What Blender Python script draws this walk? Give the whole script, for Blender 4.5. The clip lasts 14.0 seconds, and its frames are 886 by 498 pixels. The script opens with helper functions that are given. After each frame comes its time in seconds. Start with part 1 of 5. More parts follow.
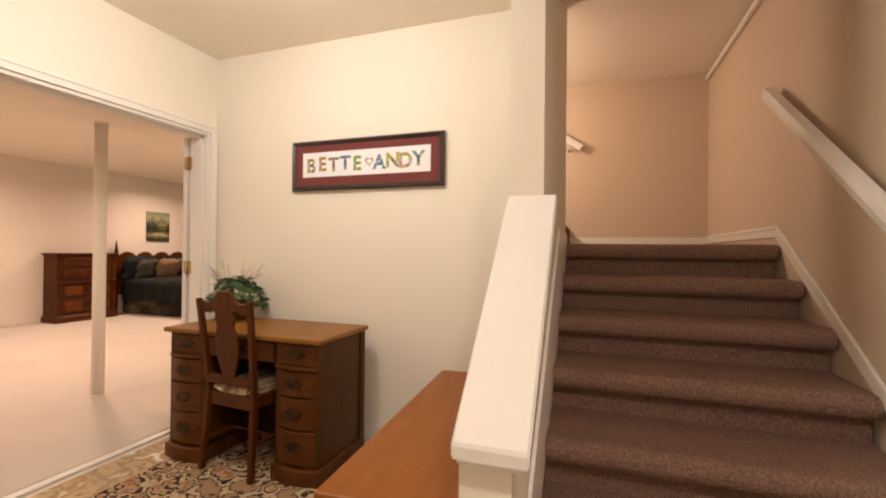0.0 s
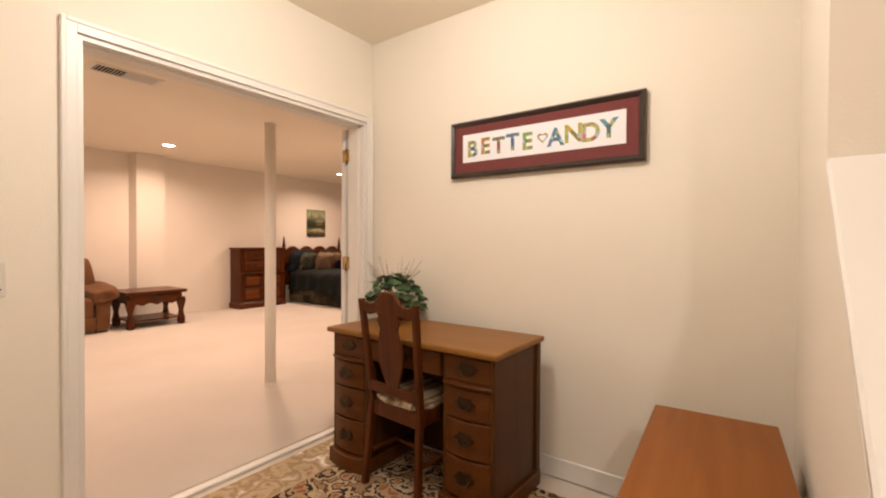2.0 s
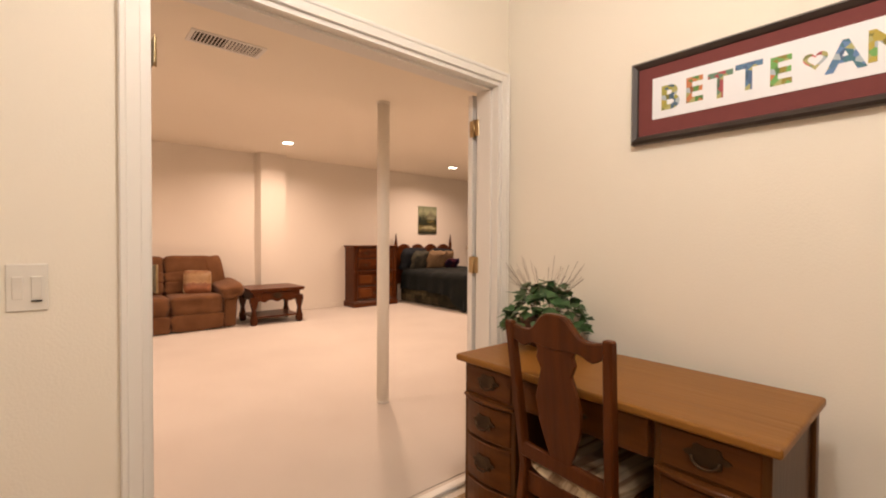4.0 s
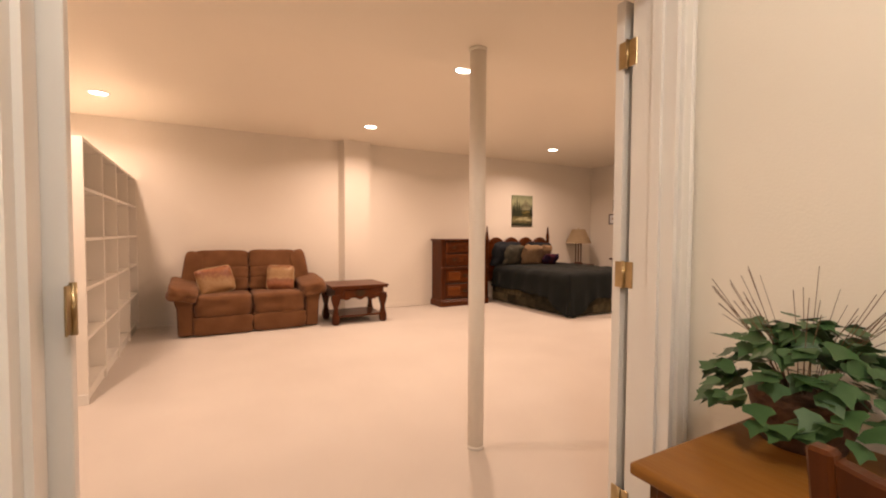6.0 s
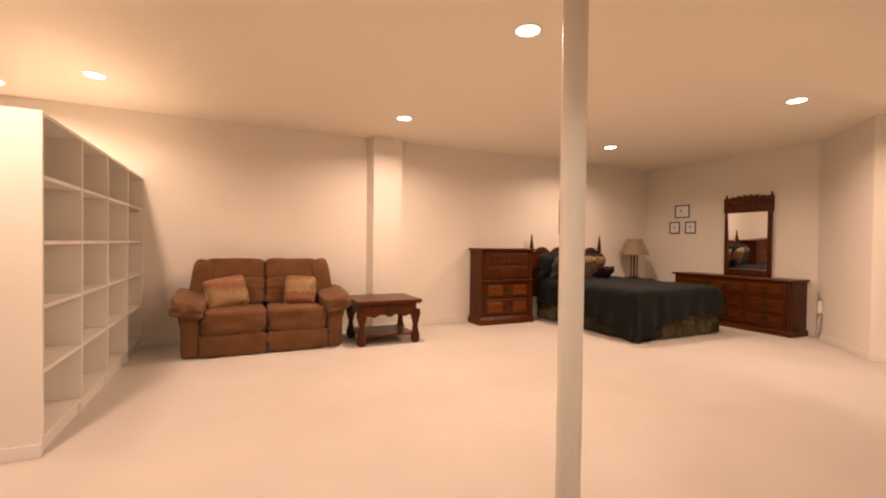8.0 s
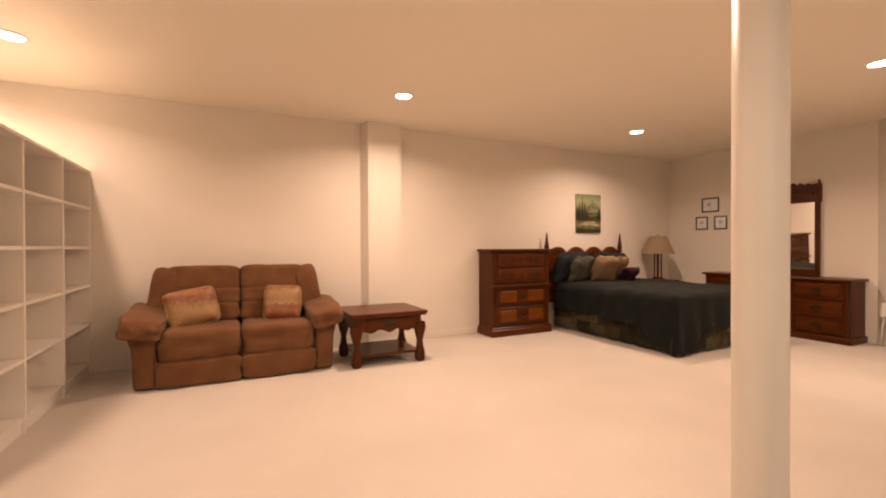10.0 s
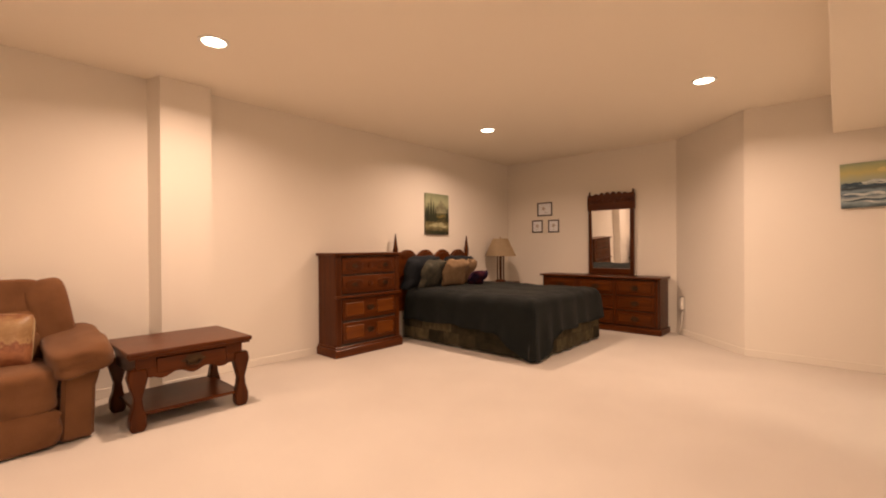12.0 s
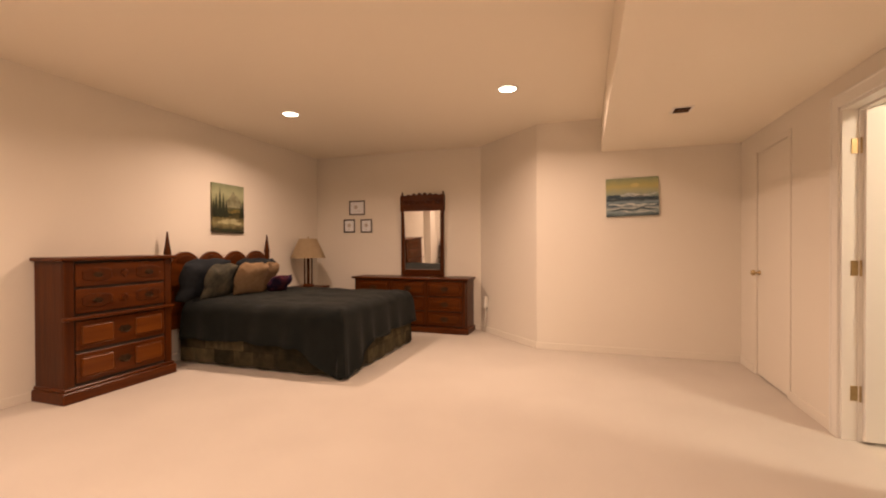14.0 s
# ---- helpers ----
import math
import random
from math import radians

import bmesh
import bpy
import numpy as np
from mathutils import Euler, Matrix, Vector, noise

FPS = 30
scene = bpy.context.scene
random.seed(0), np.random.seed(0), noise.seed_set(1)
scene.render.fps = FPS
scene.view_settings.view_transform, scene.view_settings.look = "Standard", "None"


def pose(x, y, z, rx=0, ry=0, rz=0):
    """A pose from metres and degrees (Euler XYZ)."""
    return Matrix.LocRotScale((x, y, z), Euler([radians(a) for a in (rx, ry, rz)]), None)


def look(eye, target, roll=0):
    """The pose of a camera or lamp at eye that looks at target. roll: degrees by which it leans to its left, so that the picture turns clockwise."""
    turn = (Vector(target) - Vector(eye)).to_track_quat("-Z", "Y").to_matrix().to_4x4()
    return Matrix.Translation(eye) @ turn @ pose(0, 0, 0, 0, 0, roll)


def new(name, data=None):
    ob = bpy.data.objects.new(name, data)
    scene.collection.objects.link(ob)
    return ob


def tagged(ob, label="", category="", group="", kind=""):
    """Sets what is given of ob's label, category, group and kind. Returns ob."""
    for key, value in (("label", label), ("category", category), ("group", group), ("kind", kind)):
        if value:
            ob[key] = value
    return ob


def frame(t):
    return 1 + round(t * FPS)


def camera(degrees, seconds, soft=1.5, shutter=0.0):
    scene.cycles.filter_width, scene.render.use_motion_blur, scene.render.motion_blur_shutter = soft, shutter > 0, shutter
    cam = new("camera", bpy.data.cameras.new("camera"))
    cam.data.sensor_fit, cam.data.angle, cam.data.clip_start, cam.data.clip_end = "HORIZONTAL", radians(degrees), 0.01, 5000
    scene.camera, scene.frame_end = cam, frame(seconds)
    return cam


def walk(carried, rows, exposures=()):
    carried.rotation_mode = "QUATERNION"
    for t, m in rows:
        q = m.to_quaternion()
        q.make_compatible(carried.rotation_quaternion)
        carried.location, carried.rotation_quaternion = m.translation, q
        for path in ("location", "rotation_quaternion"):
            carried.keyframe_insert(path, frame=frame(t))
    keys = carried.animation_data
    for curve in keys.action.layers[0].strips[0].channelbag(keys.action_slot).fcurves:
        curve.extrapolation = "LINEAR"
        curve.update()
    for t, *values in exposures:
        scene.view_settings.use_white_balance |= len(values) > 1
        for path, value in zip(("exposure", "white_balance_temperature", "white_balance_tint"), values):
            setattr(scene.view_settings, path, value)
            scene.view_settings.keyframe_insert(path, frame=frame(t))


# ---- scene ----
cam = camera(91.0, 14.0, soft=2.0)
PATH = [
    (0, (-0.59, 2.061, 1.203), (-1.241, 3.952, 1.215), 0.6),
    (0.5, (-0.686, 2.08, 1.189), (-1.422, 3.94, 1.203), 0.7),
    (1, (-0.783, 2.128, 1.191), (-1.651, 3.93, 1.184), 0.6),
    (1.5, (-0.891, 2.228, 1.202), (-1.91, 3.949, 1.183), 0.4),
    (2, (-1.013, 2.348, 1.213), (-2.183, 3.97, 1.187), 0.3),
    (2.5, (-1.154, 2.454, 1.217), (-2.432, 3.993, 1.188), 0.3),
    (3, (-1.312, 2.526, 1.214), (-2.653, 4.01, 1.182), 0.3),
    (3.5, (-1.467, 2.632, 1.206), (-2.889, 4.038, 1.174), 0.3),
    (4, (-1.64, 2.744, 1.201), (-3.161, 4.041, 1.165), 0.3),
    (6.5, (-2.551, 3.245, 1.212), (-4.327, 4.164, 1.149), 0.5),
    (7, (-2.756, 3.307, 1.185), (-4.552, 4.188, 1.141), 0.8),
    (7.5, (-2.959, 3.356, 1.184), (-4.765, 4.214, 1.154), 0.9),
    (10, (-3.916, 3.614, 1.158), (-5.714, 4.489, 1.144), -0.2),
    (10.5, (-4.12, 3.691, 1.17), (-5.876, 4.648, 1.159), -0.0),
    (11, (-4.32, 3.784, 1.214), (-5.997, 4.874, 1.192), -0.1),
    (11.5, (-4.51, 3.861, 1.171), (-6.033, 5.158, 1.167), -0.4),
    (12, (-4.654, 3.93, 1.164), (-5.996, 5.413, 1.158), -0.4),
    (12.5, (-4.727, 4.097, 1.19), (-5.922, 5.7, 1.18), -0.1),
    (13, (-4.772, 4.212, 1.189), (-5.805, 5.925, 1.181), 0.3),
    (13.5, (-4.836, 4.293, 1.183), (-5.657, 6.117, 1.182), 0.3),
    (14, (-4.836, 4.357, 1.196), (-5.461, 6.256, 1.18), -0.2),
]
walk(cam, [(t, look(eye, target, roll)) for t, eye, target, roll in PATH],
     exposures=[(0, -0.04, 6400, 10), (3, -0.02, 6320, 10), (6.5, -0.02, 6350, 10), (10, -0.05, 6500, 10), (14, -0.07, 6650, 10)])

# ---- world and lights ----
world = bpy.data.worlds.new("world")
world.use_nodes = True
world.node_tree.nodes["Background"].inputs[0].default_value = (0.9, 0.8, 0.7, 1)
world.node_tree.nodes["Background"].inputs[1].default_value = 0.02
scene.world = world
WARM, CREAM = (1.0, 0.675, 0.50), (1.0, 0.875, 0.835)
CAN_W, ENTRY_W, STAIR_W, BATH_W = 34, 28.5, 46, 55
CEIL = 2.59
CANS = [(-7.80, 8.23), (-5.50, 8.23), (-7.82, 5.10), (-5.53, 5.12), (-7.85, 2.28), (-5.53, 2.28), (-8.45, 1.40), (-6.6, -0.6)]


def lamp(name, loc, watts, size, colour, spread=180):
    data = bpy.data.lights.new(name, "AREA")
    data.shape, data.size, data.energy, data.color = "DISK", size, watts, colour
    data.spread = radians(spread)
    ob = new(name, data)
    ob.location = loc
    return ob


for cx, cy in CANS:
    lamp("can_lamp", (cx, cy, CEIL - 0.012), CAN_W * (0.66 if cx < -7 and cy < 3 else 1.0), 0.13, WARM, 154)
globe = bpy.data.lights.new("entry_lamp", "POINT")
globe.energy, globe.color, globe.shadow_soft_size = ENTRY_W, CREAM, 0.11
new("entry_lamp", globe).location = (-1.95, 3.25, 2.42)
lamp("hall_lamp", (-0.05, 1.75, CEIL - 0.012), 27, 0.14, (1.0, 0.85, 0.75), 172)
upstairs = bpy.data.lights.new("stair_lamp", "POINT")
upstairs.energy, upstairs.color, upstairs.shadow_soft_size = STAIR_W, (1.0, 0.74, 0.56), 0.12
new("stair_lamp", upstairs).location = (-1.75, 5.55, 2.42)
lamp("bath_lamp", (-2.4, 6.6, 2.40), BATH_W, 0.40, (1.0, 0.85, 0.66))


# ---- materials ----
def mat(name, colour, rough=0.6, metal=0.0, second=None, scale=8.0, amount=0.5, bump=0.0, bscale=60.0, stretch=(1, 1, 1), spec=0.5, coat=0.0, sheen=0.0):
    m = bpy.data.materials.new(name)
    m.use_nodes = True
    nt = m.node_tree
    b = nt.nodes["Principled BSDF"]
    b.inputs["Roughness"].default_value, b.inputs["Metallic"].default_value = rough, metal
    b.inputs["Specular IOR Level"].default_value = spec
    b.inputs["Coat Weight"].default_value = coat
    b.inputs["Coat Roughness"].default_value = 0.28
    b.inputs["Sheen Weight"].default_value = sheen
    tc = nt.nodes.new("ShaderNodeTexCoord")
    mp = nt.nodes.new("ShaderNodeMapping")
    mp.inputs["Scale"].default_value = stretch
    nt.links.new(tc.outputs["Object"], mp.inputs[0])
    n = nt.nodes.new("ShaderNodeTexNoise")
    n.inputs["Scale"].default_value, n.inputs["Detail"].default_value = scale, 6
    nt.links.new(mp.outputs[0], n.inputs["Vector"])
    r = nt.nodes.new("ShaderNodeValToRGB")
    second = second or tuple(c * 0.88 for c in colour)
    r.color_ramp.elements[0].position, r.color_ramp.elements[1].position = 0.5 - amount / 2, 0.5 + amount / 2
    r.color_ramp.elements[0].color, r.color_ramp.elements[1].color = (*second, 1), (*colour, 1)
    nt.links.new(n.outputs[0], r.inputs[0])
    nt.links.new(r.outputs[0], b.inputs["Base Color"])
    if bump:
        n2 = nt.nodes.new("ShaderNodeTexNoise")
        n2.inputs["Scale"].default_value, n2.inputs["Detail"].default_value = bscale, 4
        nt.links.new(mp.outputs[0], n2.inputs["Vector"])
        bp = nt.nodes.new("ShaderNodeBump")
        bp.inputs["Strength"].default_value, bp.inputs["Distance"].default_value = bump, 0.01
        nt.links.new(n2.outputs[0], bp.inputs["Height"])
        nt.links.new(bp.outputs[0], b.inputs["Normal"])
    return m


def wood(name, dark, light, along, rough=0.32, coat=0.35):
    """Stained wood with its grain along the axis 0, 1 or 2."""
    st = [26.0, 26.0, 26.0]
    st[along] = 1.6
    return mat(name, light, rough + 0.06, 0, dark, 1.0, 0.55, 0.12, 3.0, st, 0.12, coat * 0.22)


def emitter(name, colour, strength):
    m = bpy.data.materials.new(name)
    m.use_nodes = True
    b = m.node_tree.nodes["Principled BSDF"]
    b.inputs["Emission Color"].default_value, b.inputs["Emission Strength"].default_value = (*colour, 1), strength
    return m


def ramp_picture(name, stops, axis, warp=0.35, scale=6.0):
    """Painted canvas: bands of colour along one axis, broken up by brush noise."""
    m = bpy.data.materials.new(name)
    m.use_nodes = True
    nt = m.node_tree
    b = nt.nodes["Principled BSDF"]
    b.inputs["Roughness"].default_value = 0.45
    tc = nt.nodes.new("ShaderNodeTexCoord")
    sep = nt.nodes.new("ShaderNodeSeparateXYZ")
    n = nt.nodes.new("ShaderNodeTexNoise")
    n.inputs["Scale"].default_value, n.inputs["Detail"].default_value = scale, 5
    nt.links.new(tc.outputs["Generated"], sep.inputs[0])
    nt.links.new(tc.outputs["Generated"], n.inputs["Vector"])
    ma = nt.nodes.new("ShaderNodeMath")
    ma.operation = "MULTIPLY_ADD"
    ma.inputs[1].default_value = warp
    nt.links.new(n.outputs[0], ma.inputs[0])
    nt.links.new(sep.outputs[axis], ma.inputs[2])
    sub = nt.nodes.new("ShaderNodeMath")
    sub.operation = "SUBTRACT"
    sub.inputs[1].default_value = warp / 2
    nt.links.new(ma.outputs[0], sub.inputs[0])
    r = nt.nodes.new("ShaderNodeValToRGB")
    el = r.color_ramp.elements
    el[0].position, el[0].color = stops[0][0], (*stops[0][1], 1)
    el[1].position, el[1].color = stops[-1][0], (*stops[-1][1], 1)
    for p, c in stops[1:-1]:
        e = el.new(p)
        e.color = (*c, 1)
    nt.links.new(sub.outputs[0], r.inputs[0])
    nt.links.new(r.outputs[0], b.inputs["Base Color"])
    return m


WALL = mat("cream_wall_paint", (0.80, 0.75, 0.67), 0.75, 0, (0.775, 0.725, 0.645), 1.2, 0.9, 0.10, 130, spec=0.25)
WALL_E = mat("entry_wall_paint", (0.85, 0.80, 0.70), 0.75, 0, (0.825, 0.775, 0.675), 1.2, 0.9, 0.10, 130, spec=0.25)
# Warm lamplight on the stairwell walls is put into this tan colour.
WALL_S = mat("warm_lit_stairwell_wall", (0.66, 0.53, 0.405), 0.75, 0, (0.63, 0.50, 0.38), 1.2, 0.9, 0.10, 130, spec=0.25)
CEILM = mat("ceiling_paint", (0.91, 0.84, 0.715), 0.85, 0, (0.89, 0.82, 0.695), 1.0, 0.9, 0.15, 90, spec=0.2)
TRIM = mat("white_trim_paint", (0.82, 0.80, 0.755), 0.35, 0, (0.79, 0.77, 0.725), 3, 0.8, 0.03, 40)
CARPET = mat("ivory_carpet", (0.67, 0.61, 0.54), 0.95, 0, (0.59, 0.53, 0.465), 1.7, 0.7, 0.6, 260, spec=0.1, sheen=0.2)
STAIRC = mat("brown_carpet", (0.39, 0.245, 0.185), 0.98, 0, (0.14, 0.085, 0.065), 130, 0.5, 1.0, 150, spec=0.05, sheen=0.0)
PANEL = mat("white_laminate", (0.83, 0.79, 0.72), 0.4, 0, (0.80, 0.76, 0.69), 2, 0.9)
BRASS = mat("antique_brass", (0.558, 0.432, 0.243), 0.35, 1.0, (0.405, 0.306, 0.162), 30, 0.6)
DARKBRASS = mat("dark_brass", (0.09, 0.055, 0.028), 0.42, 0.85, (0.04, 0.024, 0.013), 30, 0.6)
# One oak: light on top, shade on fronts and sides put into colour.
OAK_LIT = wood("oak_top_lit", (0.205, 0.084, 0.0155), (0.27, 0.121, 0.0255), 0)
OAK_SHADE_F = wood("oak_front_shaded", (0.066, 0.021, 0.0045), (0.130, 0.045, 0.0098), 0)
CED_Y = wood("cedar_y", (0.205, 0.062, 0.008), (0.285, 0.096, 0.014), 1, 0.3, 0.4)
OAK_SHADE_Z = wood("oak_side_shaded", (0.062, 0.0222, 0.0045), (0.098, 0.039, 0.009), 2)
CHAIRW = wood("chair_wood", (0.05, 0.0125, 0.0024), (0.108, 0.030, 0.0058), 2, 0.3, 0.4)
PINE_Z = wood("pine_z", (0.036, 0.0078, 0.0013), (0.098, 0.0255, 0.0042), 2, 0.25, 0.5)
PINE_Y = wood("pine_y", (0.046, 0.0098, 0.0016), (0.125, 0.033, 0.0052), 1, 0.25, 0.5)
PINE_X = wood("pine_x", (0.042, 0.009, 0.0015), (0.112, 0.029, 0.0047), 0, 0.25, 0.5)
PINE_L = wood("pine_panel", (0.085, 0.022, 0.004), (0.18, 0.054, 0.009), 1, 0.22, 0.5)
PINE_LX = wood("pine_panel_x", (0.05, 0.012, 0.0022), (0.115, 0.032, 0.0055), 0, 0.22, 0.5)
SUEDE = mat("brown_suede", (0.195, 0.092, 0.041), 0.92, 0, (0.118, 0.052, 0.022), 5, 0.5, 0.35, 180, spec=0.1, sheen=0.1)
COVER = mat("charcoal_comforter", (0.0135, 0.0165, 0.0155), 0.92, 0, (0.008, 0.010, 0.0095), 7, 0.6, 0.4, 60, spec=0.12, sheen=0.05)
SKIRT = mat("patchwork_skirt", (0.115, 0.095, 0.058), 0.95, 0, (0.05, 0.046, 0.03), 14, 0.4, 0.4, 90, spec=0.1)
_nt = SKIRT.node_tree
_geo = _nt.nodes.new("ShaderNodeNewGeometry")
_sep = _nt.nodes.new("ShaderNodeSeparateXYZ")
_nt.links.new(_geo.outputs["Position"], _sep.inputs[0])
_sum = _nt.nodes.new("ShaderNodeMath")
_sum.operation = "ADD"
_nt.links.new(_sep.outputs[0], _sum.inputs[0])
_nt.links.new(_sep.outputs[1], _sum.inputs[1])
_com = _nt.nodes.new("ShaderNodeCombineXYZ")
_nt.links.new(_sum.outputs[0], _com.inputs[0])
_nt.links.new(_sep.outputs[2], _com.inputs[1])
_brick = _nt.nodes.new("ShaderNodeTexBrick")
for _k, _val in (("Scale", 1.0), ("Mortar Size", 0.002), ("Brick Width", 0.24), ("Row Height", 0.17), ("Bias", -0.1)):
    _brick.inputs[_k].default_value = _val
_brick.inputs["Color1"].default_value, _brick.inputs["Color2"].default_value = (0.32, 0.33, 0.32, 1), (1.25, 1.2, 1.05, 1)
_brick.inputs["Mortar"].default_value = (0.2, 0.2, 0.2, 1)
_nt.links.new(_com.outputs[0], _brick.inputs["Vector"])
_mul = _nt.nodes.new("ShaderNodeMixRGB")
_mul.blend_type, _mul.inputs[0].default_value = "MULTIPLY", 1.0
_nt.links.new(_nt.nodes["Color Ramp"].outputs[0], _mul.inputs[1])
_nt.links.new(_brick.outputs["Color"], _mul.inputs[2])
_nt.links.new(_mul.outputs[0], _nt.nodes["Principled BSDF"].inputs["Base Color"])
SHAMD = mat("slate_sham", (0.030, 0.036, 0.044), 0.9, 0, (0.012, 0.014, 0.018), 9, 0.5, 0.3, 60, spec=0.15)
OLIVE = mat("olive_sham", (0.115, 0.105, 0.075), 0.9, 0, (0.045, 0.047, 0.04), 11, 0.4, 0.3, 60, spec=0.15)
TAN = mat("tan_cushion", (0.288, 0.2, 0.12), 0.9, 0, (0.224, 0.144, 0.08), 20, 0.6, 0.4, 120, spec=0.15)
PLUM = mat("plum_cushion", (0.078, 0.018, 0.03), 0.9, 0, (0.018, 0.012, 0.036), 12, 0.2, 0.3, 100, spec=0.15)
LINEN = mat("pleated_linen_shade", (0.56, 0.44, 0.28), 0.85, 0, (0.49, 0.38, 0.24), 20, 0.6, 0.2, 100)
PLASTIC = mat("white_plastic", (0.80, 0.77, 0.70), 0.35)
BLACKF = mat("black_frame", (0.045, 0.032, 0.028), 0.35, 0, (0.025, 0.018, 0.015), 10, 0.6, coat=0.2)
MAT_RED = mat("burgundy_mat_board", (0.175, 0.042, 0.04), 0.85, 0, (0.15, 0.036, 0.034), 30, 0.8)
PAPER = mat("white_paper", (0.84, 0.86, 0.90), 0.8, 0, (0.81, 0.83, 0.86), 4, 0.8)
LEAF = mat("ivy_leaf", (0.085, 0.165, 0.06), 0.45, 0, (0.03, 0.075, 0.022), 14, 0.6, spec=0.4)
STEM = mat("dry_stem", (0.16, 0.10, 0.055), 0.8)
BASKET = mat("brown_basket", (0.12, 0.055, 0.025), 0.8, 0, (0.06, 0.026, 0.012), 40, 0.5, 0.6, 80)
DARKHOLE = mat("dark_recess", (0.03, 0.022, 0.016), 0.8)
GLOW = emitter("can_glow", (1.0, 0.86, 0.66), 14.0)
TILE = mat("pale_vinyl", (0.66, 0.60, 0.52), 0.4, 0, (0.58, 0.52, 0.45), 5, 0.7)
STRIPE = mat("striped_seat_fabric", (0.60, 0.49, 0.33), 0.9, 0, (0.22, 0.135, 0.075), 1.0, 0.14, 0.3, 60, (32, 1.2, 1.2))
MIRROR = mat("mirror_glass", (0.86, 0.86, 0.85), 0.02, 1.0, (0.86, 0.86, 0.85))
STEEL = mat("post_paint", (0.86, 0.82, 0.74), 0.45, 0, (0.83, 0.79, 0.71), 3, 0.8)

# oriental rug: scrolls of tan, rust and near-black on cream
RUG = bpy.data.materials.new("oriental_rug")
RUG.use_nodes = True
_nt = RUG.node_tree
_b = _nt.nodes["Principled BSDF"]
_b.inputs["Roughness"].default_value = 0.95
_b.inputs["Specular IOR Level"].default_value = 0.1
_tc = _nt.nodes.new("ShaderNodeTexCoord")
_w = _nt.nodes.new("ShaderNodeTexNoise")
_w.inputs["Scale"].default_value, _w.inputs["Detail"].default_value = 9.0, 4
_mx = _nt.nodes.new("ShaderNodeMixRGB")
_mx.inputs[0].default_value = 0.16
_v = _nt.nodes.new("ShaderNodeTexVoronoi")
_v.feature, _v.inputs["Scale"].default_value = "F1", 11
_nt.links.new(_tc.outputs["Object"], _w.inputs["Vector"])
_nt.links.new(_tc.outputs["Object"], _mx.inputs[1])
_nt.links.new(_w.outputs[1], _mx.inputs[2])
_nt.links.new(_mx.outputs[0], _v.inputs["Vector"])
_r = _nt.nodes.new("ShaderNodeValToRGB")
_r.color_ramp.interpolation = "CONSTANT"
_els = _r.color_ramp.elements
_els[0].position, _els[0].color = 0.0, (0.30, 0.12, 0.06, 1)
_els[1].position, _els[1].color = 0.20, (0.40, 0.28, 0.16, 1)
for _p, _c in ((0.34, (0.035, 0.025, 0.025, 1)), (0.46, (0.47, 0.36, 0.22, 1)), (0.60, (0.08, 0.045, 0.035, 1)), (0.68, (0.30, 0.20, 0.11, 1))):
    _e = _els.new(_p)
    _e.color = _c
_nt.links.new(_v.outputs["Distance"], _r.inputs[0])
_r2 = _nt.nodes.new("ShaderNodeValToRGB")
for _p, _c in ((0.0, (0.16, 0.06, 0.04, 1)), (0.22, (0.45, 0.33, 0.20, 1)), (0.40, (0.50, 0.40, 0.26, 1)), (0.58, (0.33, 0.23, 0.13, 1)), (0.72, (0.47, 0.37, 0.24, 1))):
    _e = _r2.color_ramp.elements.new(_p)
    _e.color = _c
_nt.links.new(_v.outputs["Distance"], _r2.inputs[0])
_big = _nt.nodes.new("ShaderNodeTexNoise")
_big.inputs["Scale"].default_value, _big.inputs["Detail"].default_value = 2.6, 1
_nt.links.new(_tc.outputs["Object"], _big.inputs["Vector"])
_sp = _nt.nodes.new("ShaderNodeSeparateXYZ")
_nt.links.new(_tc.outputs["Object"], _sp.inputs[0])
_in = _nt.nodes.new("ShaderNodeMath")
_in.operation, _in.inputs[1].default_value = "GREATER_THAN", -2.86
_nt.links.new(_sp.outputs[0], _in.inputs[0])
_th = _nt.nodes.new("ShaderNodeMath")
_th.operation, _th.inputs[1].default_value = "GREATER_THAN", 0.34
_nt.links.new(_big.outputs[0], _th.inputs[0])
_both = _nt.nodes.new("ShaderNodeMath")
_both.operation = "MULTIPLY"
_nt.links.new(_in.outputs[0], _both.inputs[0])
_nt.links.new(_th.outputs[0], _both.inputs[1])
_mix = _nt.nodes.new("ShaderNodeMixRGB")
_nt.links.new(_both.outputs[0], _mix.inputs[0])
_nt.links.new(_r2.outputs[0], _mix.inputs[1])
_nt.links.new(_r.outputs[0], _mix.inputs[2])
_nt.links.new(_mix.outputs[0], _b.inputs["Base Color"])
_n2 = _nt.nodes.new("ShaderNodeTexNoise")
_n2.inputs["Scale"].default_value = 220
_bp = _nt.nodes.new("ShaderNodeBump")
_bp.inputs["Strength"].default_value = 0.5
_nt.links.new(_n2.outputs[0], _bp.inputs["Height"])
_nt.links.new(_bp.outputs[0], _b.inputs["Normal"])


# ---- mesh helpers ----
def bbox(x0, y0, z0, x1, y1, z1, bevel=0.0, seg=1):
    bm = bmesh.new()
    add_box(bm, x0, y0, z0, x1, y1, z1)
    if bevel:
        bmesh.ops.bevel(bm, geom=bm.edges[:], offset=bevel, segments=seg, affect="EDGES", profile=0.5)
    return bm


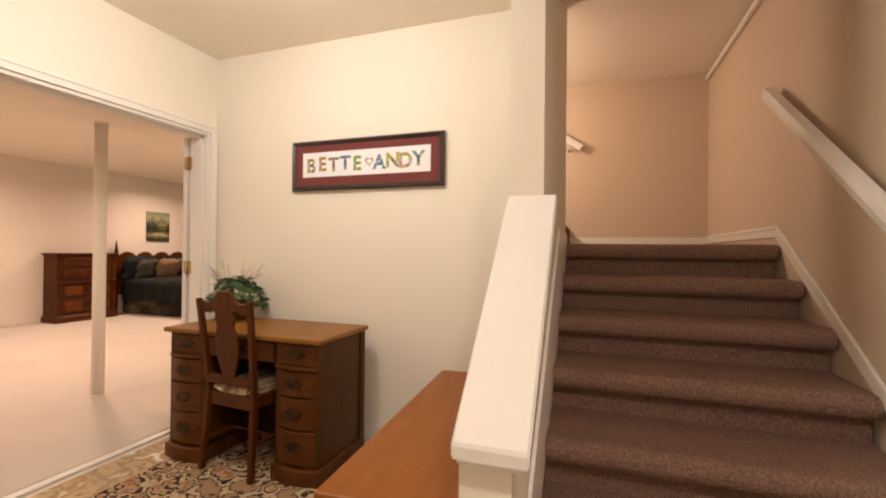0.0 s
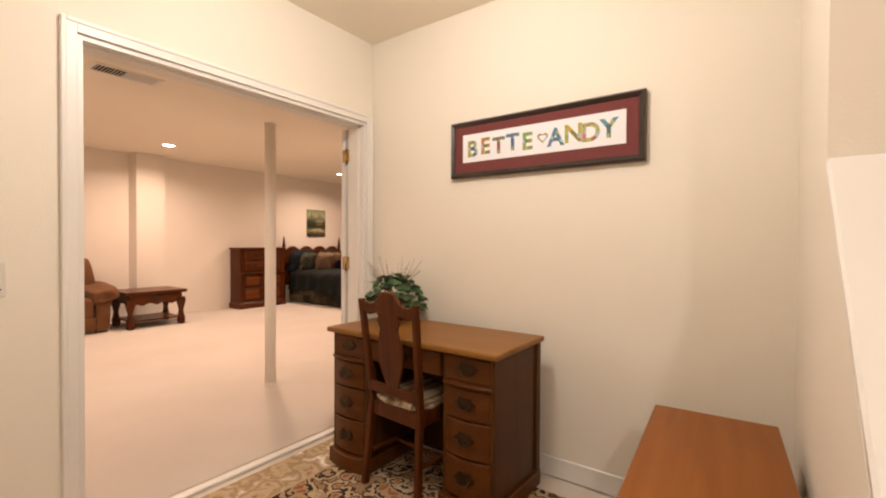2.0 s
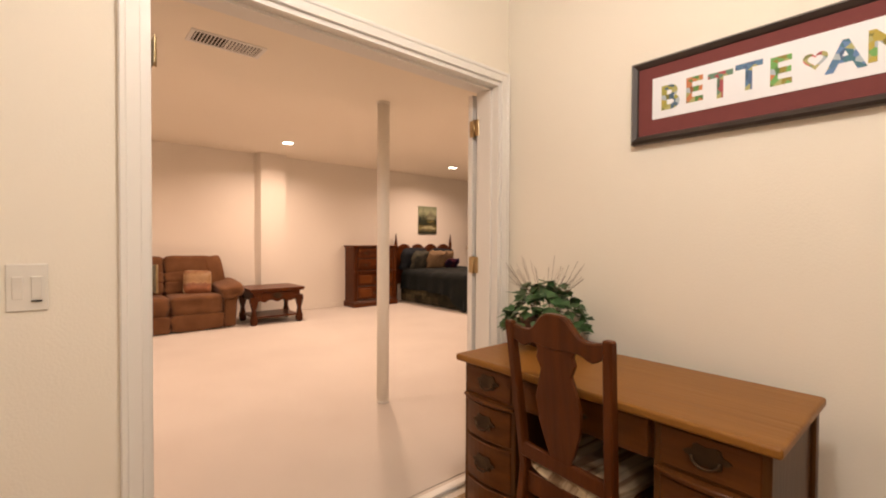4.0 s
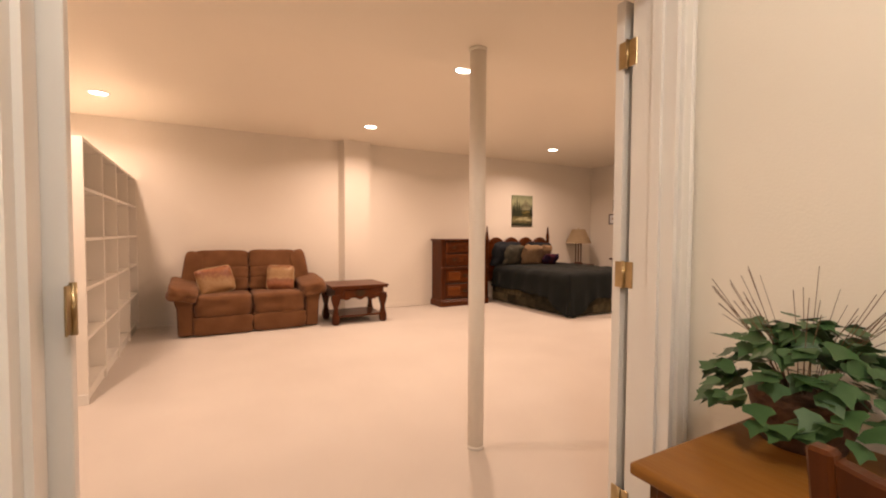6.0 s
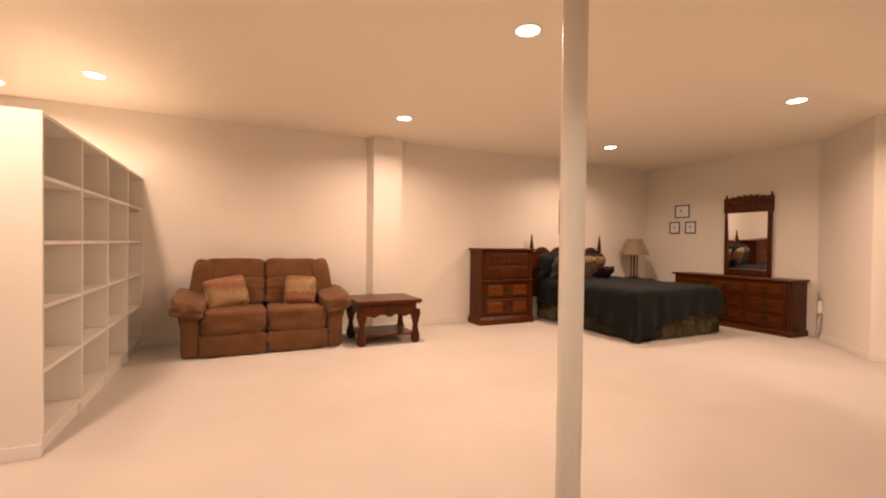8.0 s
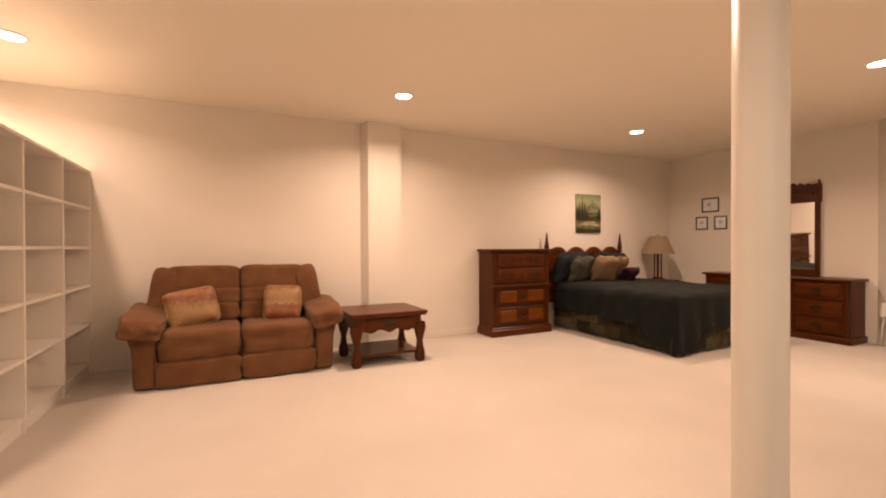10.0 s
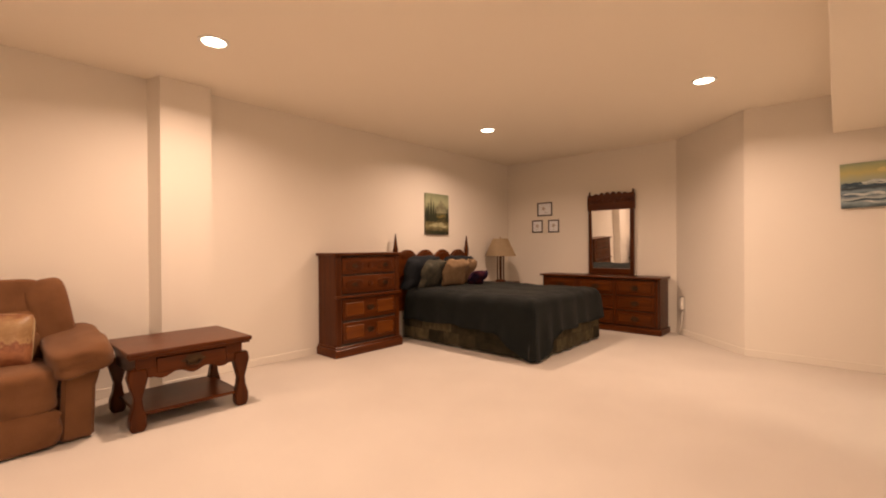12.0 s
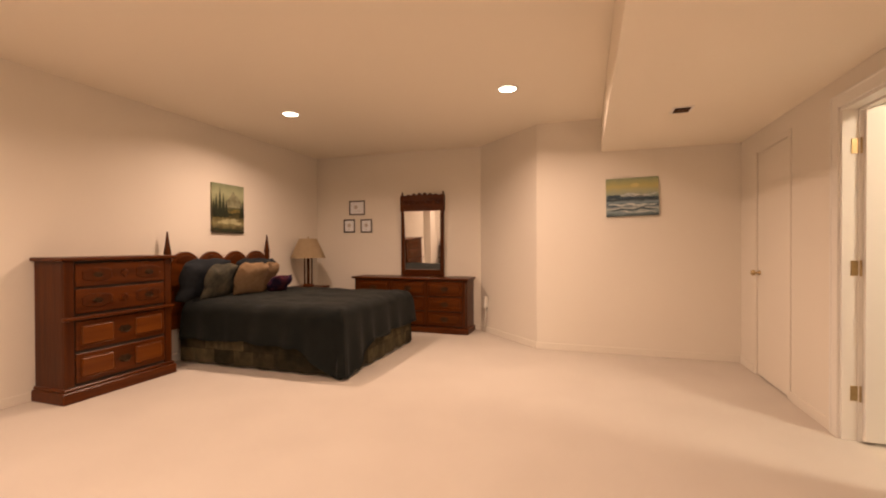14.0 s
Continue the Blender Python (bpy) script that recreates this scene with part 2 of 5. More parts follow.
def add_box(bm, x0, y0, z0, x1, y1, z1):
    v = [bm.verts.new(p) for p in ((x0, y0, z0), (x1, y0, z0), (x1, y1, z0), (x0, y1, z0), (x0, y0, z1), (x1, y0, z1), (x1, y1, z1), (x0, y1, z1))]
    for f in ((3, 2, 1, 0), (4, 5, 6, 7), (0, 1, 5, 4), (1, 2, 6, 5), (2, 3, 7, 6), (3, 0, 4, 7)):
        bm.faces.new([v[i] for i in f])


def prism(outline, axis, a, b, bevel=0.0):
    """A closed outline of 2D points, drawn out along an axis from a to b. Axis x: points are (y, z); y: (x, z); z: (x, y)."""
    bm = bmesh.new()

    def place(p, d):
        return {"x": (d, p[0], p[1]), "y": (p[0], d, p[1]), "z": (p[0], p[1], d)}[axis]
    lo, hi = [bm.verts.new(place(p, a)) for p in outline], [bm.verts.new(place(p, b)) for p in outline]
    bm.faces.new(lo)
    bm.faces.new(hi)
    for i in range(len(outline)):
        j = (i + 1) % len(outline)
        bm.faces.new((lo[i], lo[j], hi[j], hi[i]))
    bmesh.ops.recalc_face_normals(bm, faces=bm.faces[:])
    if bevel:
        bmesh.ops.bevel(bm, geom=[e for e in bm.edges if e.calc_face_angle(0) > 0.6], offset=bevel, segments=1, affect="EDGES")
    return bm


def lathe(profile, n=24, cx=0.0, cy=0.0):
    """Rings of (radius, z) turned round a vertical axis."""
    bm = bmesh.new()
    rings = [[bm.verts.new((cx + r * math.cos(2 * math.pi * i / n), cy + r * math.sin(2 * math.pi * i / n), z)) for i in range(n)] for r, z in profile]
    for a, b in zip(rings, rings[1:]):
        for i in range(n):
            bm.faces.new((a[i], a[(i + 1) % n], b[(i + 1) % n], b[i]))
    bm.faces.new(rings[0][::-1])
    bm.faces.new(rings[-1])
    for f in bm.faces:
        f.smooth = True
    return bm


def cushion(cx, cy, cz, sx, sy, sz, power=0.45, n=5, wobble=0.01, seed=0, pinch=0.0):
    """A soft, rounded block of the given full sizes."""
    bm = bmesh.new()
    bmesh.ops.create_cube(bm, size=2)
    bmesh.ops.subdivide_edges(bm, edges=bm.edges[:], cuts=n * 2 - 1, use_grid_fill=True)
    for v in bm.verts:
        x, y, z = v.co
        p = 1.0 / power * 2
        r = (abs(x) ** p + abs(y) ** p + abs(z) ** p) ** (1 / p)
        m = max(abs(x), abs(y), abs(z))
        s = m / r
        x, y, z = x * s, y * s, z * s
        if pinch:
            z *= 1 - pinch * (max(abs(x), abs(y)) ** 4)
        k = 1 + wobble / max(min(sx, sy, sz), 0.05) * noise.noise(Vector((x * 1.7 + seed, y * 1.7, z * 1.7 + seed)))
        v.co = Vector((cx + x * sx / 2 * k, cy + y * sy / 2 * k, cz + z * sz / 2 * k))
    for f in bm.faces:
        f.smooth = True
    return bm


def turned(bm, m):
    bmesh.ops.transform(bm, matrix=m, verts=bm.verts[:])
    return bm


def part(name, bm, material, parent=None, label=""):
    me = bpy.data.meshes.new(name)
    bm.normal_update()
    bm.to_mesh(me)
    bm.free()
    me.materials.append(material)
    ob = new(name, me)
    if parent is not None:
        ob.parent = parent
    if label:
        ob["label"] = label
    return ob


def thing(name, label, category, group="", at=None):
    e = new(name)
    e.empty_display_size = 0.05
    if at is not None:
        e.matrix_basis = at
    return tagged(e, label, category, group)


def struct(name, bm, material, label, category):
    return tagged(part(name, bm, material), label, category, kind="structure")


def tube(points, r, n=8):
    bm = bmesh.new()
    prev = None
    pts = [Vector(p) for p in points]
    for i, p in enumerate(pts):
        d = (pts[min(i + 1, len(pts) - 1)] - pts[max(i - 1, 0)]).normalized()
        u = d.cross(Vector((0, 0, 1)))
        u = u.normalized() if u.length > 1e-3 else Vector((1, 0, 0))
        w = d.cross(u)
        ring = [bm.verts.new(p + r * (math.cos(2 * math.pi * k / n) * u + math.sin(2 * math.pi * k / n) * w)) for k in range(n)]
        if prev:
            for k in range(n):
                bm.faces.new((prev[k], prev[(k + 1) % n], ring[(k + 1) % n], ring[k]))
        else:
            bm.faces.new(ring[::-1])
        prev = ring
    bm.faces.new(prev)
    for f in bm.faces:
        f.smooth = True
    bmesh.ops.recalc_face_normals(bm, faces=bm.faces[:])
    return bm


# ---- structure ----
XW, YB, XD, XE, YP = -8.93, 10.36, -3.35, -3.20, 4.53   # far wall, back wall, door wall (two faces), picture wall
YS, YN, XR = -2.2, 0.55, 0.36                            # near ends of the two rooms, stair wall
DY0, DY1, DZ = 2.904, 4.462, 2.03                          # double opening
BY0, BY1 = 6.90, 7.66                                    # side-room opening
CY0, CY1 = 8.39, 9.04                                    # closed door

bm = bmesh.new()
add_box(bm, XW - 0.15, YS - 0.15, -0.12, -3.275, YB + 0.15, 0.0)
struct("floor_1", bm, CARPET, "ivory wall-to-wall carpet across the large room", "floor")
struct("floor_2", bbox(-3.275, YN - 0.15, -0.12, XR + 0.15, YP + 0.1, -0.004), TILE, "pale beige floor of the entry under the rug", "floor")
struct("floor_3", bbox(-3.275, 6.55, -0.12, -1.0, 9.0, -0.004), TILE, "pale vinyl floor of the side room", "floor")
struct("threshold", bbox(-3.235, DY0, -0.004, -3.19, DY1, 0.012, 0.004), TRIM, "narrow pale metal threshold between carpet and rug", "threshold")

struct("wall_west", bbox(XW - 0.15, YS - 0.15, 0, XW, YB + 0.15, CEIL), WALL, "long cream painted wall behind sofa and bed", "wall")
struct("wall_back", bbox(XW, YB, 0, -6.0, YB + 0.15, CEIL), WALL, "cream painted wall behind the dresser", "wall")
bm = prism([(-6.25, YB), (-5.38, 9.474), (-5.27, 9.58), (-6.14, YB + 0.11)], "z", 0, CEIL)
struct("wall_angled", bm, WALL, "cream painted diagonal wall beside the dresser", "wall")
struct("wall_sea", bbox(-5.38, 9.474, 0, -3.2, 9.62, CEIL), WALL, "cream painted wall with the seascape", "wall")
struct("wall_south", bbox(XW, YS - 0.15, 0, -3.2, YS, CEIL), WALL, "plain cream wall closing the large room", "wall")
struct("pilaster", prism([(XW - 0.01, 4.975), (-8.76, 5.025), (-8.76, 5.42), (XW - 0.01, 5.42)], "z", 0, CEIL), WALL, "square cream wall pilaster behind the end table", "pilaster")


def pierced(name, x0, x1, y0, y1, holes, material, label, top=CEIL):
    """A wall along y, with openings (start, end, height) through it."""
    bm = bmesh.new()
    y = y0
    for a, b, h in holes:
        add_box(bm, x0, y, 0, x1, a, top)
        add_box(bm, x0, a, h, x1, b, top)
        y = b
    add_box(bm, x0, y, 0, x1, y1, top)
    return struct(name, bm, material, label, "wall")


XM = (XD + XE) / 2
pierced("wall_door_room", XD, XM, YS, 9.474, [(DY0, DY1, DZ), (BY0, BY1, DZ), (CY0, CY1, DZ)], WALL, "cream wall of the large room with three door openings")
pierced("wall_door_entry", XM, XE, YN, YP, [(DY0, DY1, DZ)], WALL_E, "cream entry wall with the wide double doorway")
pierced("wall_door_side", XM, XE, 6.55, 9.0, [(BY0, BY1, DZ), (CY0, CY1, DZ)], WALL, "cream wall of the side room")
struct("wall_picture", bbox(XE - 0.07, YP, 0, -0.885, YP + 0.12, CEIL), WALL_E, "cream entry wall behind the desk with the framed names", "wall")
struct("wall_entry_south", bbox(XE, YN - 0.15, 0, XR + 0.15, YN, CEIL), WALL_E, "plain cream wall closing the entry", "wall")
struct("wall_stair_east", bbox(XR, YN, 0, XR + 0.15, 6.6, 5.0), WALL_S, "stairwell wall beside the steps, warm light put into its tan colour", "wall")
struct("wall_stair_back", bbox(-3.2, 6.42, 0, XR, 6.56, 5.0), WALL_S, "wall at the back of the landing, coloured tan for warm light", "wall")
struct("wall_stair_full", bbox(-0.885, 3.67, 0, -0.76, 5.0, CEIL + 0.35), WALL_E, "white full-height end of the stair wall", "wall")
bm = prism([(3.05, 0), (3.67, 0), (3.67, 1.37), (3.05, 0.76)], "x", -0.885, -0.76)
struct("wall_knee", bm, WALL_E, "low sloping white wall beside the steps", "wall")
# sloping cap and its moulding
bm = prism([(2.99, 0.735), (3.668, 1.375), (3.668, 1.415), (2.99, 0.775)], "x", -0.888, -0.712, 0.006)
struct("trim_cap", bm, TRIM, "white painted cap on the sloping stair wall", "trim")
bm = prism([(3.02, 0.715), (3.668, 1.33), (3.668, 1.372), (3.02, 0.757)], "x", -0.884, -0.728, 0.004)
struct("trim_cap_moulding", bm, TRIM, "white moulding under the stair wall cap", "trim")
struct("ceiling_room", bbox(XW, YS, CEIL, XD, YB + 0.1, CEIL + 0.12), CEILM, "flat tan-lit white ceiling of the large room", "ceiling")
struct("ceiling_entry", bbox(XD, YN - 0.1, CEIL, -0.76, YP + 0.1, CEIL + 0.12), CEILM, "flat white ceiling of the entry", "ceiling")
struct("ceiling_hall", bbox(-0.76, YN - 0.1, CEIL, XR, 3.40, CEIL + 0.12), CEILM, "flat white ceiling at the foot of the stairs", "ceiling")
struct("ceiling_stair", bbox(-3.2, 3.40, 2.80, XR, 6.6, 2.92), CEILM, "sloped-away ceiling over the stair landing", "ceiling")
struct("ceiling_stair_drop", bbox(-0.76, 3.34, CEIL, XR, 3.40, 2.92), CEILM, "short drop of ceiling above the stairs", "ceiling")
struct("ceiling_side", bbox(-3.2, 6.56, 2.45, -1.0, 9.1, 2.55), CEILM, "ceiling of the side room", "ceiling")
struct("wall_side_east", bbox(-1.0, 6.5, 0, -0.88, 9.1, 2.5), TRIM, "plain white wall of the side room", "wall")
struct("wall_side_north", bbox(-3.2, 9.0, 0, -1.0, 9.12, 2.5), TRIM, "plain white end wall of the side room", "wall")
bm = prism([(-4.68, 2.222), (XD, 2.222), (XD, CEIL), (-4.68, CEIL)], "y", YS, 9.474, 0.004)
struct("soffit", bm, CEILM, "boxed-in cream soffit along the door wall", "soffit")


def baseboard(name, x0, y0, x1, y1, h=0.085, t=0.012, shade=TRIM):
    """A board from one floor point to the other, its thickness to the left of that way."""
    d = Vector((x1 - x0, y1 - y0))
    n = Vector((-d.y, d.x)).normalized() * t
    o = [(x0, y0), (x1, y1), (x1 + n.x, y1 + n.y), (x0 + n.x, y0 + n.y)]
    bm = prism(o, "z", 0, h, 0.003)
    return struct(name, bm, shade, "painted baseboard along the wall", "baseboard")


for i, (a, b, c, d) in enumerate([(XW, 4.97, XW, YS), (XW, YB, XW, 5.42), (-8.76, 5.42, -8.76, 5.03), (-6.25, YB, XW, YB), (-5.38, 9.474, -6.25, YB), (XD, 9.474, -5.38, 9.474)]):
    baseboard("baseboard_%d" % (i + 1), a, b, c, d, 0.075, 0.012, WALL)
for i, (a, b) in enumerate([(9.095, 9.46), (7.75, 8.335), (4.53, 6.81), (YS, 2.87)]):
    baseboard("baseboard_%d" % (i + 11), XD, a, XD, b, 0.075, 0.012, WALL)
baseboard("baseboard_21", -0.885, YP, XE, YP, 0.10, 0.014)
baseboard("baseboard_22", XE, 2.88, XE, YN, 0.10, 0.014)


def casing(name, x, face, y0, y1, top, w=0.062, t=0.018, paint=TRIM):
    """Door trim on one face of a wall along y: two uprights and a head, each with a raised outer band."""
    s = t * face
    lo, hi = min(x, x + s), max(x, x + s)
    lo2, hi2 = min(x, x + s * 1.25), max(x, x + s * 1.25)
    c = struct(name, bbox(lo, y0 - 0.004, top + 0.004, hi, y1 + 0.004, top + w, 0.002), paint, "white painted casing round the doorway", "door casing")
    for a, b in ((y0 - w, y0 - 0.004), (y1 + 0.004, y1 + w)):
        part("upright", bbox(lo, a, 0, hi, b, top + w, 0.002), paint, c)
    part("band", bbox(lo2, y0 - w - 0.001, 0, hi2, y0 - w + 0.018, top + w + 0.001, 0.004), paint, c)
    part("band", bbox(lo2, y1 + w - 0.018, 0, hi2, y1 + w + 0.001, top + w + 0.001, 0.004), paint, c)
    part("band", bbox(lo2, y0 - w + 0.018, top + w - 0.018, hi2, y1 + w - 0.018, top + w + 0.001, 0.004), paint, c)
    return c


def jamb(name, y0, y1, top):
    bm = bmesh.new()
    a, b = XD - 0.004, XE + 0.004
    add_box(bm, a, y0 - 0.003, 0.0, b, y0 + 0.016, top)
    add_box(bm, a, y1 - 0.016, 0.0, b, y1 + 0.003, top)
    add_box(bm, a, y0 + 0.016, top - 0.016, b, y1 - 0.016, top + 0.003)
    add_box(bm, XM, y0 + 0.016, 0.0, XM + 0.035, y0 + 0.028, top - 0.016)
    add_box(bm, XM, y1 - 0.028, 0.0, XM + 0.035, y1 - 0.016, top - 0.016)
    add_box(bm, XM, y0 + 0.016, top - 0.028, XM + 0.035, y1 - 0.016, top - 0.016)
    return struct(name, bm, TRIM, "white painted door jamb with its stop", "door jamb")


casing("casing_1", XE, 1, DY0, DY1, DZ, 0.056)
casing("casing_2", XD, -1, DY0, DY1, DZ)
casing("casing_3", XD, -1, BY0, BY1, DZ, 0.085)
casing("casing_4", XD, -1, CY0, CY1, DZ, 0.05, 0.008, WALL)
jamb("jamb_1", DY0, DY1, DZ)
jamb("jamb_2", BY0, BY1, DZ)


def hinge(parent, x, y, z, side=1):
    """Brass butt hinge: two leaves and a knuckle, facing along y."""
    h = part("hinge", bbox(x - 0.036, y - 0.002, z - 0.045, x - 0.004, y + 0.002, z + 0.045, 0.0015), BRASS, parent, "brass hinge leaf")
    part("hinge_leaf", bbox(x + 0.004, y - 0.002, z - 0.045, x + 0.036, y + 0.002, z + 0.045, 0.0015), BRASS, h)
    part("knuckle", lathe([(0.006, z - 0.048), (0.006, z + 0.048)], 10, x, y - 0.004 * side), BRASS, h)
    return h


def leaf(name, y_hinge, away, label):
    """A flush door swung right back along the wall of the large room."""
    d = tagged(part(name, bbox(-3.425, min(y_hinge, y_hinge + 0.735 * away), 0.012, -3.39, max(y_hinge, y_hinge + 0.735 * away), 2.015, 0.002), TRIM), label, "door", kind="structure")
    for z in (0.27, 1.07, 1.825):
        hinge(d, -3.372, y_hinge - 0.004 * away, z, away)
    k = part("door_knob", turned(lathe([(0.012, 0), (0.012, 0.03), (0.027, 0.04), (0.03, 0.055), (0.02, 0.068)], 16), pose(-3.425, y_hinge + 0.67 * away, 0.95, 0, -90, 0)), BRASS, d, "round brass knob")
    return d


leaf("door_1", 4.448, 1, "white flush door folded open against the room wall")
leaf("door_2", 2.95, -1, "white flush door folded open against the wall")
d3 = tagged(part("door_3", bbox(-3.255, 7.605, 0.012, -2.55, 7.64, 2.012, 0.002), TRIM), "white flush door standing open into the side room", "door", kind="structure")
for z in (0.29, 1.05, 1.79):
    h = part("hinge", bbox(-3.310, 7.639, z - 0.045, -3.272, 7.6435, z + 0.045, 0.001), BRASS, d3, "brass hinge leaf")
    part("knuckle", lathe([(0.007, z - 0.048), (0.007, z + 0.048)], 10, -3.265, 7.634), BRASS, h)
d4 = tagged(part("door_4", bbox(XD + 0.004, CY0 + 0.004, 0.012, XD + 0.039, CY1 - 0.004, DZ - 0.004, 0.002), WALL), "closed white flush door painted like the wall", "door", kind="structure")
part("door_knob", turned(lathe([(0.022, 0), (0.022, 0.006), (0.010, 0.012), (0.010, 0.035), (0.025, 0.045), (0.027, 0.058), (0.016, 0.07)], 16), pose(XD + 0.004, 8.985, 0.94, 0, -90, 0)), BRASS, d4, "round brass knob")

# steel post
post = thing("support_post", "round white-painted steel support post under the soffit", "post")
part("shaft", lathe([(0.045, 0.0), (0.045, 2.222)], 32, -4.39, 4.505), STEEL, post)
part("collar", lathe([(0.048, 0.0), (0.048, 0.012), (0.0455, 0.016)], 32, -4.39, 4.505), STEEL, post)
part("top_collar", lathe([(0.048, 2.205), (0.05, 2.221)], 32, -4.39, 4.505), STEEL, post)

# ---- stairs ----
SX0, SX1, RISE, RUN, Y1 = -0.752, XR, 0.18, 0.297, 3.10
stairs = thing("staircase", "closed flight of steps covered in brown carpet", "stairs")
stairs["kind"] = "structure"
for i in range(7):
    y, z = Y1 + i * RUN, (i + 1) * RISE
    end = y + RUN + 0.04 if i < 6 else 6.415
    part("riser", bbox(SX0, y + 0.022, z - RISE, SX1 - 0.012, y + 0.05, z - 0.03), STAIRC, stairs)
    prof = [(y + 0.051, z - RISE * 0.5), (end, z - RISE * 0.5), (end, z), (y - 0.005, z)]
    for k in range(1, 8):
        a = math.pi / 2 + k * math.pi / 8
        prof.append((y - 0.008 + 0.036 * math.cos(a), z - 0.044 + 0.044 * math.sin(a)))
    prof += [(y - 0.004, z - 0.089), (y + 0.051, z - 0.089)]
    part("tread", prism(prof, "x", SX0 + 0.001, SX1 - 0.013), STAIRC, stairs)
for i in range(3):
    x, z = -0.80 - i * RUN, 1.26 + (i + 1) * RISE
    part("tread", bbox(x - 1.0, 5.12, z - RISE + 0.01, x, 6.41, z, 0.02, 2), STAIRC, stairs)
# Weaker light on the board below its bright edge is put into the colour.
bm = prism([(3.05, 0.10), (4.90, 1.30), (6.4, 1.30), (6.4, 1.36), (4.88, 1.342), (3.05, 0.147)], "x", XR - 0.011, XR - 0.001)
struct("skirt_1", bm, WALL, "skirt board along the stairs, toned cream for its weaker light", "skirt board")
bm = prism([(3.05, 0.1475), (4.88, 1.3425), (6.4, 1.3425), (6.4, 1.362), (4.874, 1.362), (3.05, 0.171)], "x", XR - 0.015, XR - 0.001, 0.003)
struct("trim_skirt_bead", bm, TRIM, "narrow white bead on the stair skirt board", "trim")
bm = prism([(3.08, 0.10), (3.08, 0.36), (4.30, 1.32), (4.9, 1.32), (4.9, 1.2)], "x", -0.757, -0.745)
struct("skirt_2", bm, TRIM, "white skirt board against the low wall", "skirt board")
struct("baseboard_31", bbox(-0.80, 6.407, 1.26, XR - 0.012, 6.419, 1.35), TRIM, "white baseboard on the landing", "baseboard")


def handrail(name, p, q, label):
    r = thing(name, label, "handrail")
    a, b = Vector(p), Vector(q)
    d = (b - a).normalized()
    side = d.cross(Vector((0, 0, 1))).normalized()
    up = side.cross(d)
    bm = bmesh.new()
    rings = []
    for c in (a, b):
        rings.append([bm.verts.new(c + side * u + up * w) for u, w in ((-0.022, -0.03), (0.022, -0.03), (0.028, 0.0), (0.022, 0.03), (-0.022, 0.03), (-0.028, 0.0))])
    for k in range(6):
        bm.faces.new((rings[0][k], rings[0][(k + 1) % 6], rings[1][(k + 1) % 6], rings[1][k]))
    bm.faces.new(rings[0])
    bm.faces.new(rings[1])
    bmesh.ops.recalc_face_normals(bm, faces=bm.faces[:])
    part("rail", bm, TRIM, r)
    return r


rail = handrail("stair_handrail", (XR - 0.06, 4.86, 2.08), (XR - 0.06, 3.1, 0.80), "white painted wooden handrail on the stairwell wall")
for y in (4.6, 3.6):
    z = 0.80 + (y - 3.1) * (2.08 - 0.80) / (4.86 - 3.1)
    part("bracket", tube([(XR - 0.06, y, z - 0.028), (XR - 0.06, y, z - 0.06), (XR, y, z - 0.08)], 0.009), TRIM, rail)
rail2 = handrail("landing_handrail", (-0.70, 6.36, 2.19), (-1.4, 6.36, 2.68), "white painted handrail rising from the landing")
part("bracket", tube([(-0.82, 6.36, 2.24), (-0.82, 6.36, 2.2), (-0.82, 6.42, 2.18)], 0.009), TRIM, rail2)
# Added strip that draws the shadow line where wall and ceiling meet.
struct("trim_shadow_line", bbox(XR - 0.03, 3.42, 2.72, XR - 0.001, 6.40, 2.76, 0.006), WALL, "narrow strip added for the shadow line at the stairwell ceiling edge", "trim")

# ---- ceiling fixtures ----


def can_light(x, y):
    c = thing("ceiling_light", "round recessed downlight, lit, flush in the ceiling", "ceiling light", "recessed downlights", pose(x, y, CEIL))
    bm = bmesh.new()
    n = 28
    prof = [(0.098, 0.0), (0.098, -0.006), (0.078, -0.008), (0.074, 0.0)]
    rings = [[bm.verts.new((r * math.cos(2 * math.pi * i / n), r * math.sin(2 * math.pi * i / n), z)) for i in range(n)] for r, z in prof]
    for a, b in zip(rings, rings[1:]):
        for i in range(n):
            bm.faces.new((a[i], b[i], b[(i + 1) % n], a[(i + 1) % n]))
    part("trim_ring", bm, TRIM, c, "white trim ring")
    part("bulb", lathe([(0.073, -0.004), (0.073, -0.0015)], 24), GLOW, c, "glowing lens")


for cx, cy in CANS + [(-0.05, 1.75)]:
    can_light(cx, cy)
dome = thing("entry_ceiling_light", "round frosted glass ceiling light, lit", "ceiling light", at=pose(-1.95, 3.25, CEIL))
part("base", lathe([(0.15, 0.0), (0.15, -0.03)], 28), TRIM, dome)
shade = part("shade", lathe([(0.148, -0.031), (0.15, -0.08), (0.14, -0.14), (0.10, -0.19), (0.03, -0.21)], 28), GLOW, dome)
shade.visible_shadow = False


